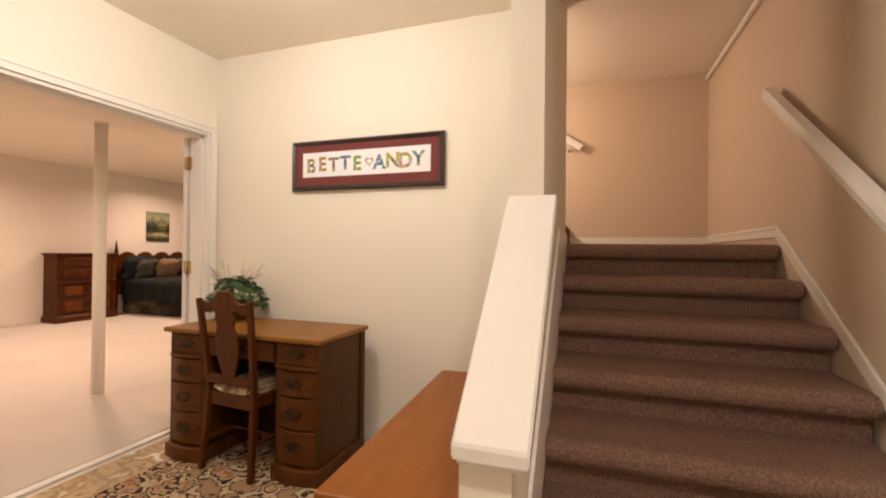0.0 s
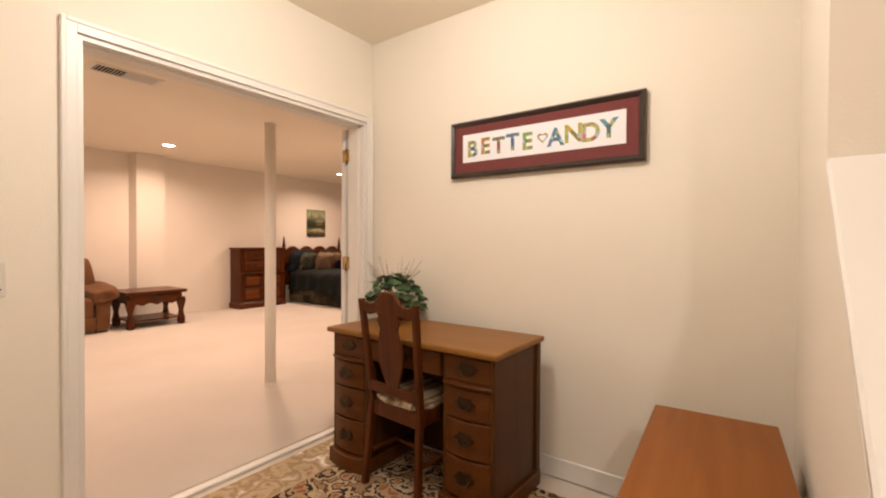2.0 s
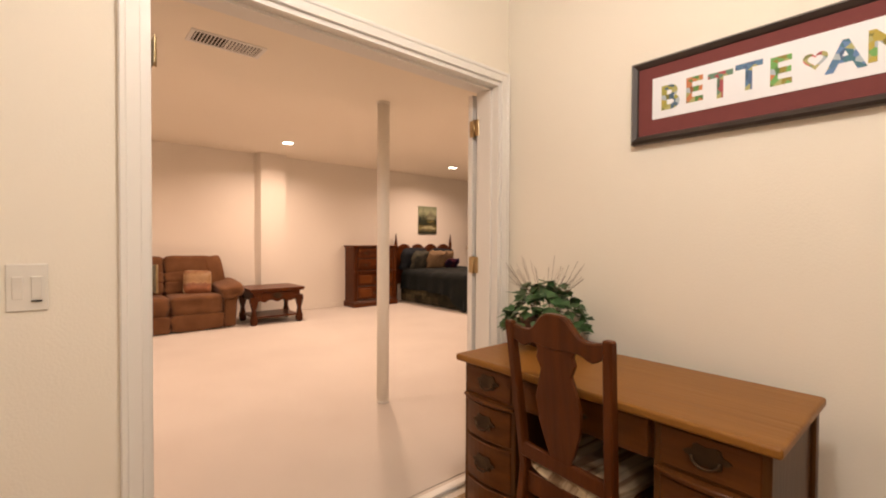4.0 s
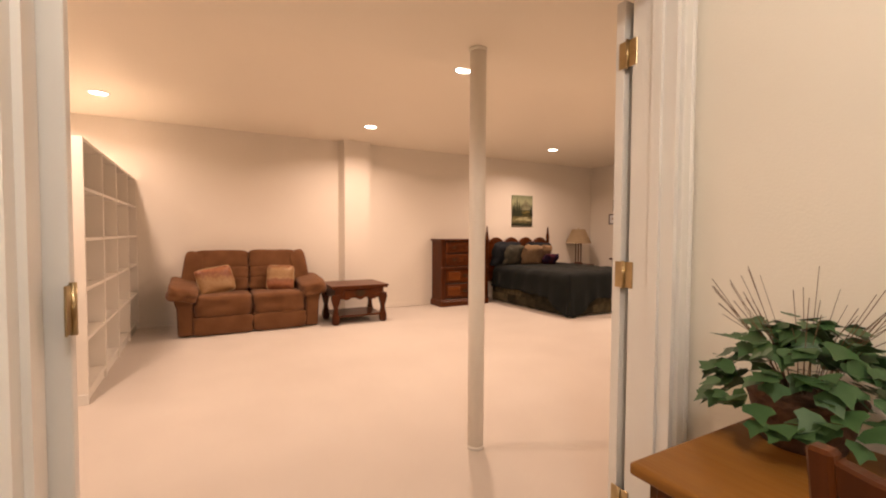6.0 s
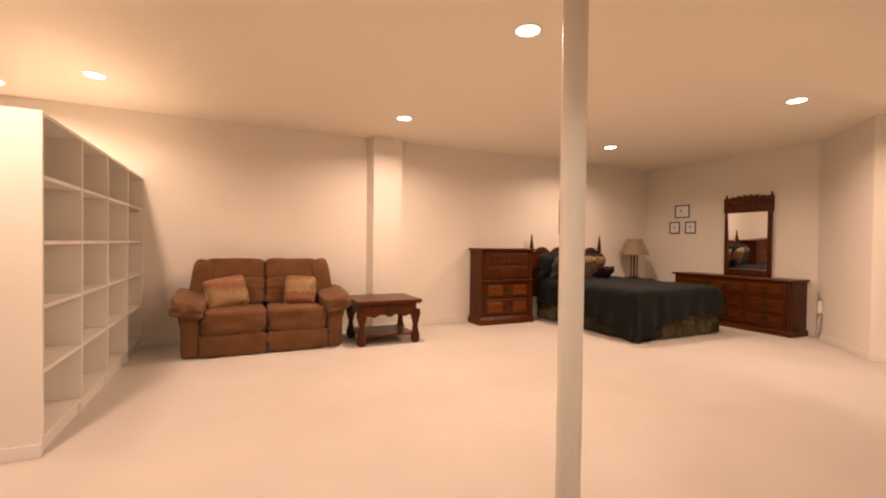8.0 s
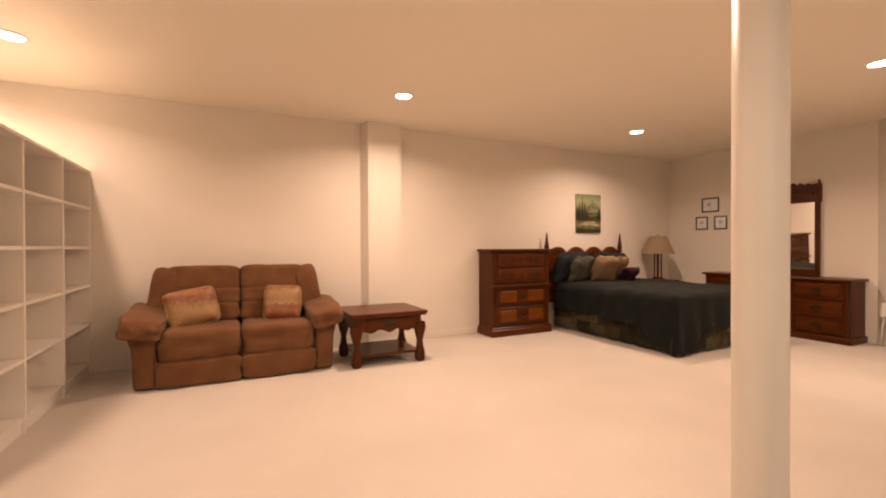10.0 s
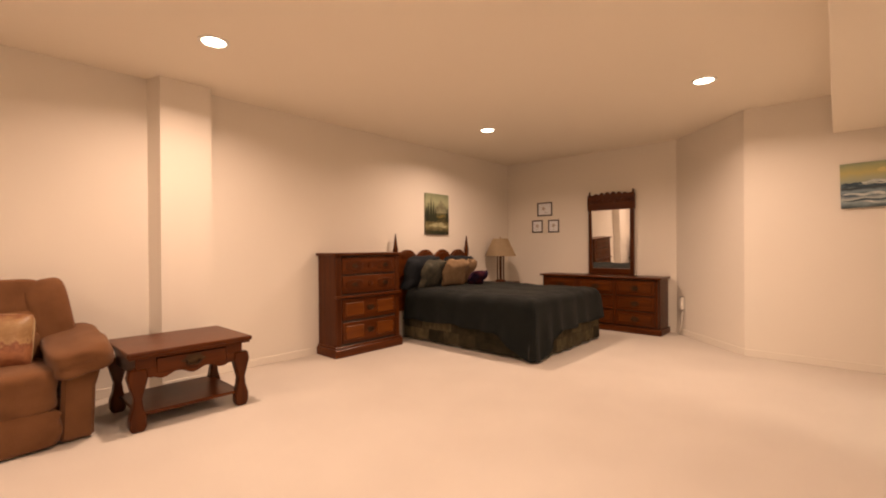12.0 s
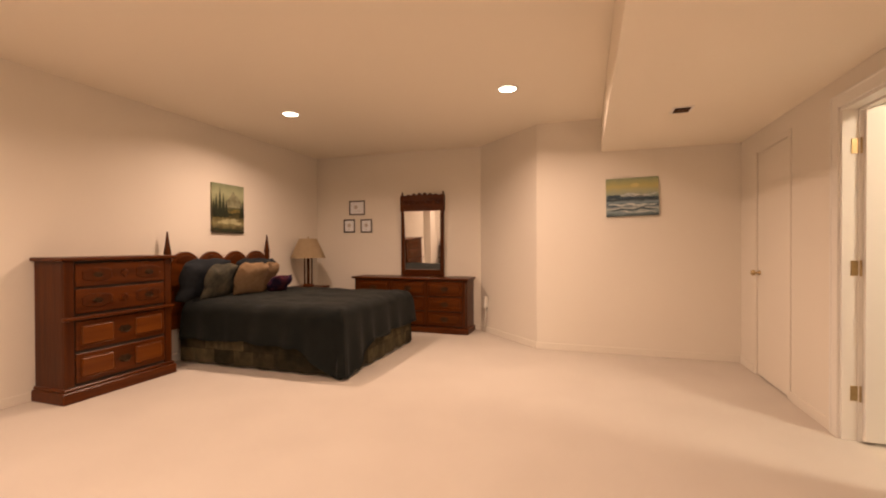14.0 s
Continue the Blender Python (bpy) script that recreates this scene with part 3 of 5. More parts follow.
def vent(name, x0, y0, x1, y1, z, label, paint=TRIM):
    """Louvred register flush under a ceiling, its slats along x in two banks."""
    v = thing(name, label, "vent")
    bm = bmesh.new()
    w = 0.018
    add_box(bm, x0, y0, z - 0.006, x1, y0 + w, z)
    add_box(bm, x0, y1 - w, z - 0.006, x1, y1, z)
    add_box(bm, x0, y0 + w, z - 0.006, x0 + w, y1 - w, z)
    add_box(bm, x1 - w, y0 + w, z - 0.006, x1, y1 - w, z)
    add_box(bm, x0 + w, (y0 + y1) / 2 - 0.006, z - 0.005, x1 - w, (y0 + y1) / 2 + 0.006, z)
    part("frame", bm, TRIM, v)
    part("backing", bbox(x0 + w, y0 + w, z - 0.0015, x1 - w, y1 - w, z - 0.0005), DARKHOLE, v)
    n = int((y1 - y0 - 2 * w) / 0.016)
    for k in range(n):
        y = y0 + w + (k + 0.5) * (y1 - y0 - 2 * w) / n
        tilt = 35 if y < (y0 + y1) / 2 else -55
        part("slat", turned(bbox(x0 + w, -0.0055, -0.0006, x1 - w, 0.0055, 0.0006), pose(0, y, z - 0.006, tilt, 0, 0)), paint, v)
    return v


vent("ceiling_vent", -4.19, 3.19, -4.03, 3.545, 2.222, "white two-way ceiling register in the soffit")
# Dark slat colour stands in for the shaded gaps between them.
vent("ceiling_vent", -4.22, 7.99, -4.075, 8.145, 2.222, "small ceiling register in the soffit, slats darkened like its shaded gaps", BASKET)


def plate(name, m, label, toggles):
    """A wall plate that lies in its own x-z plane and faces -y."""
    p = thing(name, label, "switch" if toggles else "outlet", at=m)
    half = 0.041 if toggles else 0.036
    part("plate", bbox(-half, -0.006, -0.062, half, 0, 0.062, 0.003), PLASTIC, p)
    if toggles:
        for x in (-0.018, 0.018):
            part("rocker", turned(bbox(-0.011, -0.010, -0.03, 0.011, -0.003, 0.03, 0.002), pose(x, 0, 0, 5, 0, 0)), PLASTIC, p)
        part("indicator", bbox(0.007, -0.012, -0.037, 0.029, -0.006, -0.033, 0.001), DARKHOLE, p, "small dark slot under a rocker")
    else:
        for z in (-0.022, 0.022):
            part("socket", bbox(-0.014, -0.008, z - 0.014, 0.014, -0.006, z + 0.014, 0.002), PLASTIC, p)
    return p


plate("light_switch", pose(XE, 2.655, 1.075, 0, 0, 90), "white double rocker light switch on the entry wall", 1)
plate("wall_outlet", pose(XW, 4.77, 0.37, 0, 0, 90), "white outlet plate beside the pilaster", 0)
fresh = plate("wall_outlet", pose(-6.13, 10.238, 0.36, 0, 0, -45.5), "white outlet with a plugged-in adapter and cord", 0)
part("adapter", bbox(-0.035, -0.06, -0.02, 0.035, -0.009, 0.14, 0.014, 2), PLASTIC, fresh)
part("cord", tube([(0.01, -0.03, -0.015), (0.03, -0.05, -0.12), (0.0, -0.04, -0.24), (-0.03, -0.05, -0.345)], 0.008), PLASTIC, fresh)


# ---- entry: rug, desk, chair, chest, plant, picture ----
rug = tagged(part("area_rug", bbox(-3.13, 1.2, -0.003, -1.0, 4.36, 0.008, 0.003), RUG), "cream, rust and black floral oriental rug under the desk", "rug")


def bail(parent, m, s=1.0):
    """Antique brass pull facing -y: scalloped back plate with a hanging bail."""
    out = []
    for k in range(28):
        a = 2 * math.pi * k / 28
        r = 1 + 0.16 * math.cos(6 * a)
        out.append((0.040 * s * r * math.cos(a), 0.022 * s * r * math.sin(a)))
    p = part("handle", turned(prism(out, "y", -0.003, 0.0), m), DARKBRASS, parent, "antique brass bail handle")
    pts = [(0.027 * s * math.cos(a), -0.012 - 0.006 * abs(math.sin(a)), -0.002 - 0.02 * s * math.sin(a)) for a in [math.pi * i / 8 for i in range(9)]]
    part("bail", turned(tube(pts, 0.003 * s, 6), m), DARKBRASS, p)


def bow_front(x0, x1, y, z0, z1, bulge=0.022, n=8):
    """A drawer front that bows out towards -y."""
    o = [(x0, y + 0.02)] + [(x0 + (x1 - x0) * k / n, y - bulge * math.sin(math.pi * k / n)) for k in range(n + 1)] + [(x1, y + 0.02)]
    return prism(o, "z", z0, z1, 0.003)


desk = thing("writing_desk", "oak kneehole desk with bowed drawers against the wall", "desk")
DX0, DX1, DF, DB = -2.905, -1.897, 3.945, 4.395
PED = ((DX0, -2.645), (-2.16, DX1))
part("tabletop", bbox(DX0 - 0.025, DF - 0.032, 0.725, DX1 + 0.025, DB + 0.02, 0.752, 0.008, 3), OAK_LIT, desk, "smooth oak top with a rounded edge")
for a, b in PED:
    ped = part("pedestal", bbox(a, DF, 0.09, b, DB, 0.725, 0.003), OAK_SHADE_Z, desk)
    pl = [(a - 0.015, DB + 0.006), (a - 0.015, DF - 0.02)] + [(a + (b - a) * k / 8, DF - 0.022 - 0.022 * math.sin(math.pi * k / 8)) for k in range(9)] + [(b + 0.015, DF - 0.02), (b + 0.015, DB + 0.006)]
    part("plinth", prism(pl, "z", 0.009, 0.088, 0.004), OAK_SHADE_F, desk, "moulded oak base")
    part("cornice", prism([(min(max(q[0], a + 0.004), b - 0.004), q[1] + 0.010 if q[1] < DF else DF + 0.002) for q in pl], "z", 0.588, 0.602, 0.003), OAK_SHADE_F, desk)
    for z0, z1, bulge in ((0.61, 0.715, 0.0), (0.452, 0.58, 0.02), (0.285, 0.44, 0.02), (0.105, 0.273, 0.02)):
        dr = part("drawer", bow_front(a + 0.018, b - 0.018, DF - 0.004, z0, z1, bulge + 0.001), OAK_SHADE_F, desk)
        bail(dr, pose((a + b) / 2, DF - 0.006 - bulge, (z0 + z1) / 2 + 0.006), 1.2)
cd = part("drawer", bbox(-2.63, DF - 0.006, 0.61, -2.175, DF + 0.02, 0.715, 0.003), OAK_SHADE_F, desk)
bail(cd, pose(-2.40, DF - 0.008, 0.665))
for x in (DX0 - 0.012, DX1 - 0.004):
    part("rear_stile", bbox(x, DB - 0.04, 0.088, x + 0.016, DB + 0.006, 0.724, 0.005), OAK_SHADE_Z, desk, "rounded corner stile")
part("back_panel", bbox(-2.645, DB - 0.02, 0.012, -2.16, DB, 0.725), OAK_SHADE_Z, desk)
part("apron", bbox(-2.645, DF + 0.02, 0.605, -2.16, DB - 0.02, 0.724), OAK_SHADE_F, desk)

chair = thing("desk_chair", "dark-stained carved wooden chair with striped seat at the desk", "chair", at=pose(-2.41, 3.905, 0.009, 0, 0, -5))
CW = 0.163
for s in (-1, 1):
    pts = [(-0.055, 0.0), (-0.02, 0.0), (0.015, 0.44), (-0.045, 0.93), (-0.075, 0.93), (-0.022, 0.44)]
    bm = prism(pts, "x", s * CW - 0.015, s * CW + 0.015, 0.005)
    for v in bm.verts:
        v.co.x += s * (0.024 * max(0.0, (v.co.z - 0.44) / 0.5) + 0.02 * max(0.0, 1 - v.co.z / 0.4))
    part("back_post", bm, CHAIRW, chair)
    leg = []
    for z, w in ((0.0, 0.017), (0.02, 0.024), (0.06, 0.017), (0.25, 0.02), (0.38, 0.028), (0.415, 0.028)):
        leg.append((w, z))
    part("front_leg", lathe(leg, 14, s * 0.155, 0.325), CHAIRW, chair)
    part("side_rail", bbox(s * 0.155 - 0.012, 0.0, 0.36, s * 0.155 + 0.012, 0.335, 0.425, 0.003), CHAIRW, chair)
    part("stretcher", bbox(s * 0.155 - 0.008, -0.01, 0.16, s * 0.155 + 0.008, 0.325, 0.18, 0.003), CHAIRW, chair)
part("rear_rail", bbox(-CW, -0.01, 0.35, CW, 0.02, 0.425, 0.003), CHAIRW, chair)
part("front_rail", bbox(-0.155, 0.315, 0.36, 0.155, 0.34, 0.425, 0.003), CHAIRW, chair)
part("cross_stretcher", bbox(-0.155, 0.14, 0.163, 0.155, 0.158, 0.177, 0.003), CHAIRW, chair)
part("seat", cushion(0, 0.17, 0.437, 0.315, 0.345, 0.05, 0.28, 5), STRIPE, chair, "cream and brown striped upholstered seat")
# crest rail: yoke shape, over the top of the splat
n = 24
top, bot = [], []
for k in range(n + 1):
    u = -1 + 2 * k / n
    crest = 0.915 + 0.058 * math.exp(-(u / 0.36) ** 4) - 0.006 * math.exp(-((abs(u) - 0.62) / 0.16) ** 2) + 0.006 * abs(u) ** 6
    top.append((u * (CW + 0.036), crest))
    bot.append((u * (CW + 0.036), 0.878 - 0.024 * math.exp(-((abs(u) - 0.66) / 0.17) ** 2) - 0.015 * math.exp(-(u / 0.42) ** 2)))
bm = turned(prism(top + bot[::-1], "y", -0.012, 0.012, 0.004), pose(0, -0.052, 0, 4, 0, 0) @ pose(0, 0.062, 0))
part("crest_rail", bm, CHAIRW, chair, "carved yoke-shaped crest rail")
half = [(0.066, 0.50), (0.040, 0.525), (0.052, 0.55), (0.078, 0.63), (0.086, 0.70), (0.070, 0.76), (0.058, 0.80), (0.074, 0.835), (0.066, 0.86), (0.082, 0.885)]
out = half + [(-x, z) for x, z in reversed(half)]
bm = turned(prism(out, "y", -0.007, 0.007, 0.002), pose(0, 0.03, 0, 5.5, 0, 0))
part("splat", bm, CHAIRW, chair, "vase-shaped back splat")
part("lower_rail", bbox(-CW, -0.028, 0.472, CW, -0.008, 0.522, 0.004), CHAIRW, chair)

chest = thing("cedar_chest", "long low orange-stained wooden chest beside the stair wall", "chest", at=pose(-1.105, 3.635, 0, 0, 0, 3.2))
part("lid", bbox(-0.195, -0.61, 0.545, 0.195, 0.61, 0.582, 0.006, 2), CED_Y, chest, "flat polished lid")
part("body", bbox(-0.175, -0.585, 0.10, 0.175, 0.585, 0.543, 0.004), CED_Y, chest)
part("plinth", bbox(-0.19, -0.60, 0.009, 0.19, 0.60, 0.10, 0.008), CED_Y, chest)
for y in (-0.30, 0.30):
    part("front_panel", bbox(-0.186, y - 0.24, 0.17, -0.174, y + 0.24, 0.48, 0.006), CED_Y, chest)

plant = thing("potted_ivy", "bushy green artificial ivy with dry twigs in a brown basket", "plant", at=pose(-2.80, 4.32, 0.753))
part("pot", lathe([(0.075, 0.0), (0.085, 0.03), (0.10, 0.09), (0.108, 0.11), (0.10, 0.115)], 24), BASKET, plant, "woven brown basket pot")
part("soil", lathe([(0.095, 0.098), (0.09, 0.104)], 20), DARKHOLE, plant)
rng = random.Random(5)


def leaf_mesh(sz):
    bm = bmesh.new()
    o = [(0, 0), (0.45, 0.15), (0.52, 0.5), (0.25, 0.62), (0, 1.05), (-0.25, 0.62), (-0.52, 0.5), (-0.45, 0.15)]
    mid0, mid1 = bm.verts.new((0, 0, 0)), bm.verts.new((0, 1.05 * sz, -0.12 * sz))
    r = [bm.verts.new((x * sz, y * sz, -0.10 * sz + 0.22 * abs(x) * sz)) for x, y in o[1:4]]
    l = [bm.verts.new((x * sz, y * sz, -0.10 * sz + 0.22 * abs(x) * sz)) for x, y in o[5:8]]
    bm.faces.new([mid0, r[0], r[1], r[2], mid1])
    bm.faces.new([mid0, mid1, l[0], l[1], l[2]])
    for f in bm.faces:
        f.smooth = True
    return bm


kinds = []
for sz in (0.047, 0.057, 0.038):
    me = bpy.data.meshes.new("leaf")
    b0 = leaf_mesh(sz)
    b0.to_mesh(me)
    b0.free()
    me.materials.append(LEAF)
    kinds.append(me)
for k in range(285):
    a, u = rng.uniform(0, 2 * math.pi), rng.random() ** 0.6
    rr = 0.175 * u
    z = 0.115 + (1 - u * u) * 0.14 + rng.uniform(-0.05, 0.035)
    if u > 0.75:
        z -= 0.04 * rng.random()
    ob = new("leaf", kinds[k % 3])
    ob.parent = plant
    x, y = rr * math.cos(a), min(rr * math.sin(a), 0.15)
    ob.matrix_basis = pose(x, y, z, rng.uniform(-50, 15), rng.uniform(-30, 30), math.degrees(a) - 90 + rng.uniform(-50, 50))
for k in range(44):
    a = rng.uniform(0, 2 * math.pi)
    s = rng.uniform(0.10, 0.22)
    p0 = (0.03 * math.cos(a), 0.03 * math.sin(a), 0.1)
    p1 = (0.5 * s * math.cos(a), 0.35 * s * math.sin(a), 0.22)
    p2 = (s * math.cos(a), min(0.65 * s * math.sin(a), 0.15), rng.uniform(0.25, 0.39))
    part("twig", tube([p0, p1, p2], 0.0008, 4), STEM, plant)


def frame_bars(parent, x0, z0, x1, z1, y, w, t, material, name="frame"):
    """Four mitred bars in the x-z plane, standing out towards -y."""
    prof = ((0, 0), (0, -t * 0.7), (w * 0.3, -t), (w * 0.75, -t * 0.75), (w, -t * 0.4), (w, 0))
    c = [(x0, z0, 1, 1), (x1, z0, -1, 1), (x1, z1, -1, -1), (x0, z1, 1, -1)]
    bm = bmesh.new()
    rings = [[bm.verts.new((cx + sx * d, y + h, cz + sz * d)) for d, h in prof] for cx, cz, sx, sz in c]
    for i in range(4):
        a, b = rings[i], rings[(i + 1) % 4]
        for k in range(len(prof)):
            kk = (k + 1) % len(prof)
            bm.faces.new((a[k], b[k], b[kk], a[kk]))
    bmesh.ops.recalc_face_normals(bm, faces=bm.faces[:])
    return part(name, bm, material, parent)


pic = thing("framed_name_picture", "long black-framed print of painted letters on a burgundy mat", "picture")
PX0, PX1, PZ0, PZ1 = -2.51, -1.43, 1.598, 1.925
frame_bars(pic, PX0, PZ0, PX1, PZ1, YP - 0.001, 0.035, 0.042, BLACKF)
part("mat_board", bbox(PX0 + 0.03, YP - 0.026, PZ0 + 0.03, PX1 - 0.03, YP - 0.002, PZ1 - 0.03), MAT_RED, pic, "burgundy mat board")
sheet = part("print", bbox(PX0 + 0.085, YP - 0.0285, PZ0 + 0.088, PX1 - 0.085, YP - 0.0265, PZ1 - 0.078), PAPER, pic, "white print with colourful letters")
INKS = [(0.35, 0.33, 0.07), (0.55, 0.20, 0.08), (0.13, 0.24, 0.17), (0.10, 0.20, 0.33), (0.16, 0.38, 0.10), (0.62, 0.13, 0.15), (0.12, 0.22, 0.42), (0.45, 0.36, 0.06), (0.36, 0.38, 0.14), (0.10, 0.28, 0.36)]


def patch_ink(k):
    """Small patches of several inks with gaps of bare paper, as in a picture painted into a letter."""
    m = mat("ink", INKS[k], 0.7)
    nt = m.node_tree
    v = nt.nodes.new("ShaderNodeTexVoronoi")
    v.inputs["Scale"].default_value = 48
    nt.links.new(nt.nodes["Texture Coordinate"].outputs["Object"], v.inputs["Vector"])
    sp = nt.nodes.new("ShaderNodeSeparateXYZ")
    nt.links.new(v.outputs["Color"], sp.inputs[0])
    c = nt.nodes.new("ShaderNodeValToRGB")
    c.color_ramp.interpolation = "CONSTANT"
    el = c.color_ramp.elements
    el[0].position, el[0].color = 0.0, (*INKS[k], 1)
    el[1].position, el[1].color = 0.30, (*[0.6 * q for q in INKS[(k + 3) % 10]], 1)
    for p, col in ((0.48, INKS[(k + 7) % 10]), (0.62, (0.42, 0.40, 0.16)), (0.74, [0.5 * q for q in INKS[k]]), (0.9, (0.40, 0.47, 0.52))):
        e = el.new(p)
        e.color = (*col, 1)
    nt.links.new(sp.outputs[0], c.inputs[0])
    nt.links.new(c.outputs[0], nt.nodes["Principled BSDF"].inputs["Base Color"])
    return m


word = "BETTE#ANDY"
xs = PX0 + 0.15
for k, ch in enumerate(word):
    ink = patch_ink(k)
    if ch == "#":
        out = []
        for j in range(32):
            t = 2 * math.pi * j / 32
            out.append((0.0019 * 16 * math.sin(t) ** 3, 0.0019 * (13 * math.cos(t) - 5 * math.cos(2 * t) - 2 * math.cos(3 * t) - math.cos(4 * t))))
        bm = bmesh.new()
        o1 = [bm.verts.new((x, 0, z)) for x, z in out]
        o2 = [bm.verts.new((x * 0.6, 0, z * 0.6)) for x, z in out]
        for j in range(32):
            bm.faces.new((o1[j], o1[(j + 1) % 32], o2[(j + 1) % 32], o2[j]))
        part("heart", turned(bm, pose(xs + 0.002, YP - 0.0292, 1.768)), ink, sheet, "pink outlined heart")
        xs += 0.072
        continue
    cu = bpy.data.curves.new("letter", "FONT")
    cu.body, cu.size, cu.align_x, cu.offset = ch, 0.125, "CENTER", 0.004
    tmp = new("letter", cu)
    me = bpy.data.meshes.new_from_object(tmp)
    bpy.data.objects.remove(tmp)
    me.materials.clear()
    me.materials.append(ink)
    ob = new("letter", me)
    ob.parent = sheet
    ob.matrix_basis = pose(xs, YP - 0.0292, 1.722 + (0.004 if k % 2 else -0.003), 90, 0, 0)
    xs += 0.086 if ch != "A" else 0.092

# ---- large room ----


def bookcase(y_back, y_front, label):
    """White open shelving, four bays wide, from the far wall out; front towards y_front."""
    c = thing("bookcase", label, "bookcase", "white bookcases")
    x0, x1, t = -8.925, -6.18, 0.022
    lo, hi = min(y_back, y_front), max(y_back, y_front)
    xsd = (-6.191, -6.85, -7.50, -8.21, -8.914)
    for x in xsd:
        part("upright", bbox(x - t / 2, lo, 0.0, x + t / 2, hi, 1.862, 0.001), PANEL, c)
    for a, b in zip(xsd, xsd[1:]):
        for z in (0.09, 0.455, 0.805, 1.155, 1.51, 1.85):
            part("shelf", bbox(b + t / 2, lo + 0.004, z - 0.011, a - t / 2, hi - 0.004, z + 0.011, 0.001), PANEL, c)
    s = 0.004 if y_front > y_back else -0.004
    part("back_panel", bbox(x0 + 0.02, min(y_back, y_back + s), 0.09, x1 - 0.02, max(y_back, y_back + s), 1.85), PANEL, c)
    part("kick_board", bbox(x0 + 0.02, min(y_front - 5 * s, y_front - 8 * s), 0, x1 - 0.024, max(y_front - 5 * s, y_front - 8 * s), 0.079), PANEL, c)
    part("end_skirting", bbox(x1, lo, 0, x1 + 0.010, hi, 0.075, 0.003), TRIM, c)
    return c


bookcase(2.19, 2.455, "empty white open bookcase standing out from the wall")
bookcase(2.18, 1.90, "white bookcase standing back to back with another")

# loveseat, facing +x
sofa = thing("loveseat", "brown suede reclining loveseat against the long wall", "sofa", at=pose(-8.80, 3.69, 0))
part("base", bbox(0.06, -0.74, 0.035, 0.66, 0.74, 0.28, 0.03, 2), SUEDE, sofa)
for s, y in ((-1, -0.315), (1, 0.315)):
    part("seat_cushion", cushion(0.43, y, 0.338, 0.66, 0.625, 0.265, 0.27, 6, 0.014, s * 3), SUEDE, sofa)
    part("footrest_panel", cushion(0.715, y, 0.12, 0.09, 0.622, 0.215, 0.22, 4, 0.006, s), SUEDE, sofa)
    part("head_cushion", turned(cushion(0, 0, 0, 0.22, 0.60, 0.25, 0.30, 6, 0.014, s * 7), pose(0.115, y * 0.965, 0.845, 0, -10, 0)), SUEDE, sofa)
    part("lumbar_cushion", turned(cushion(0, 0, 0, 0.20, 0.60, 0.18, 0.34, 5, 0.012, s * 9), pose(0.165, y * 0.965, 0.675, 0, -12, 0)), SUEDE, sofa)
    part("lower_back_cushion", turned(cushion(0, 0, 0, 0.20, 0.60, 0.20, 0.34, 5, 0.012, s * 11), pose(0.20, y * 0.965, 0.535, 0, -12, 0)), SUEDE, sofa)
    part("back_wing", turned(cushion(0, 0, 0, 0.28, 0.23, 0.68, 0.36, 6, 0.012, s * 5), pose(0.13, s * 0.65, 0.625, 9 * s, -8, 0)), SUEDE, sofa)
    part("arm_body", prism([(s * 0.62, 0.012), (s * 0.785, 0.012), (s * 0.795, 0.32), (s * 0.84, 0.49), (s * 0.64, 0.52)], "x", 0.08, 0.725, 0.02), SUEDE, sofa)
    part("arm_pad", turned(cushion(0, 0, 0, 0.78, 0.31, 0.175, 0.36, 6, 0.018, s * 13), pose(0.43, s * 0.733, 0.525, 12 * s, 5, 0)), SUEDE, sofa)
part("back_frame", bbox(0.0, -0.66, 0.10, 0.13, 0.66, 0.90, 0.04, 2), SUEDE, sofa)
for x in (0.09, 0.64):
    for y in (-0.70, 0.70):
        part("foot", bbox(x - 0.03, y - 0.03, 0, x + 0.03, y + 0.03, 0.04, 0.004), DARKHOLE, sofa)
RUST, GOLD, CREAMY = (0.19, 0.062, 0.027), (0.27, 0.145, 0.055), (0.33, 0.20, 0.09)
PIPING = mat("cream_piping", (0.46, 0.34, 0.19), 0.85)
BANDS = {10: [(0.0, CREAMY), (0.18, GOLD), (0.42, CREAMY), (0.55, GOLD), (0.68, RUST), (0.85, (0.33, 0.14, 0.06)), (1.0, RUST)],
         -4: [(0.0, RUST), (0.25, (0.32, 0.13, 0.055)), (0.40, RUST), (0.46, CREAMY), (0.56, GOLD), (0.72, CREAMY), (0.84, GOLD), (1.0, RUST)]}
for y, tz, ty in ((3.30, 8, 10), (4.06, -4, -4)):
    wide = 0.40 if ty > 0 else 0.33
    tp = thing("throw_pillow", "square rust and gold patterned throw pillow on the loveseat", "pillow", "pillows on the loveseat", pose(-8.40, y, 0.615, 0, -18, tz))
    stand = pose(0, 0, 0, ty, 0, 0) @ pose(0, 0, 0, 0, 90, 0)
    part("cover", turned(cushion(0, 0, 0, 0.33, wide, 0.13, 0.22, 6, 0.012, ty, 0.75), stand), ramp_picture("woven_bands", BANDS[ty], 2, 0.42, 11), tp, "woven rust and gold bands")
    rim = []
    for k in range(49):
        a = 2 * math.pi * k / 48
        c, d = math.cos(a), math.sin(a)
        q = (abs(c) ** 9 + abs(d) ** 9) ** (-1 / 9)
        rim.append((0.165 * c * q, wide / 2 * d * q, 0.0))
    part("piping", turned(tube(rim, 0.006, 6), stand), PIPING, tp, "pale corded edge")

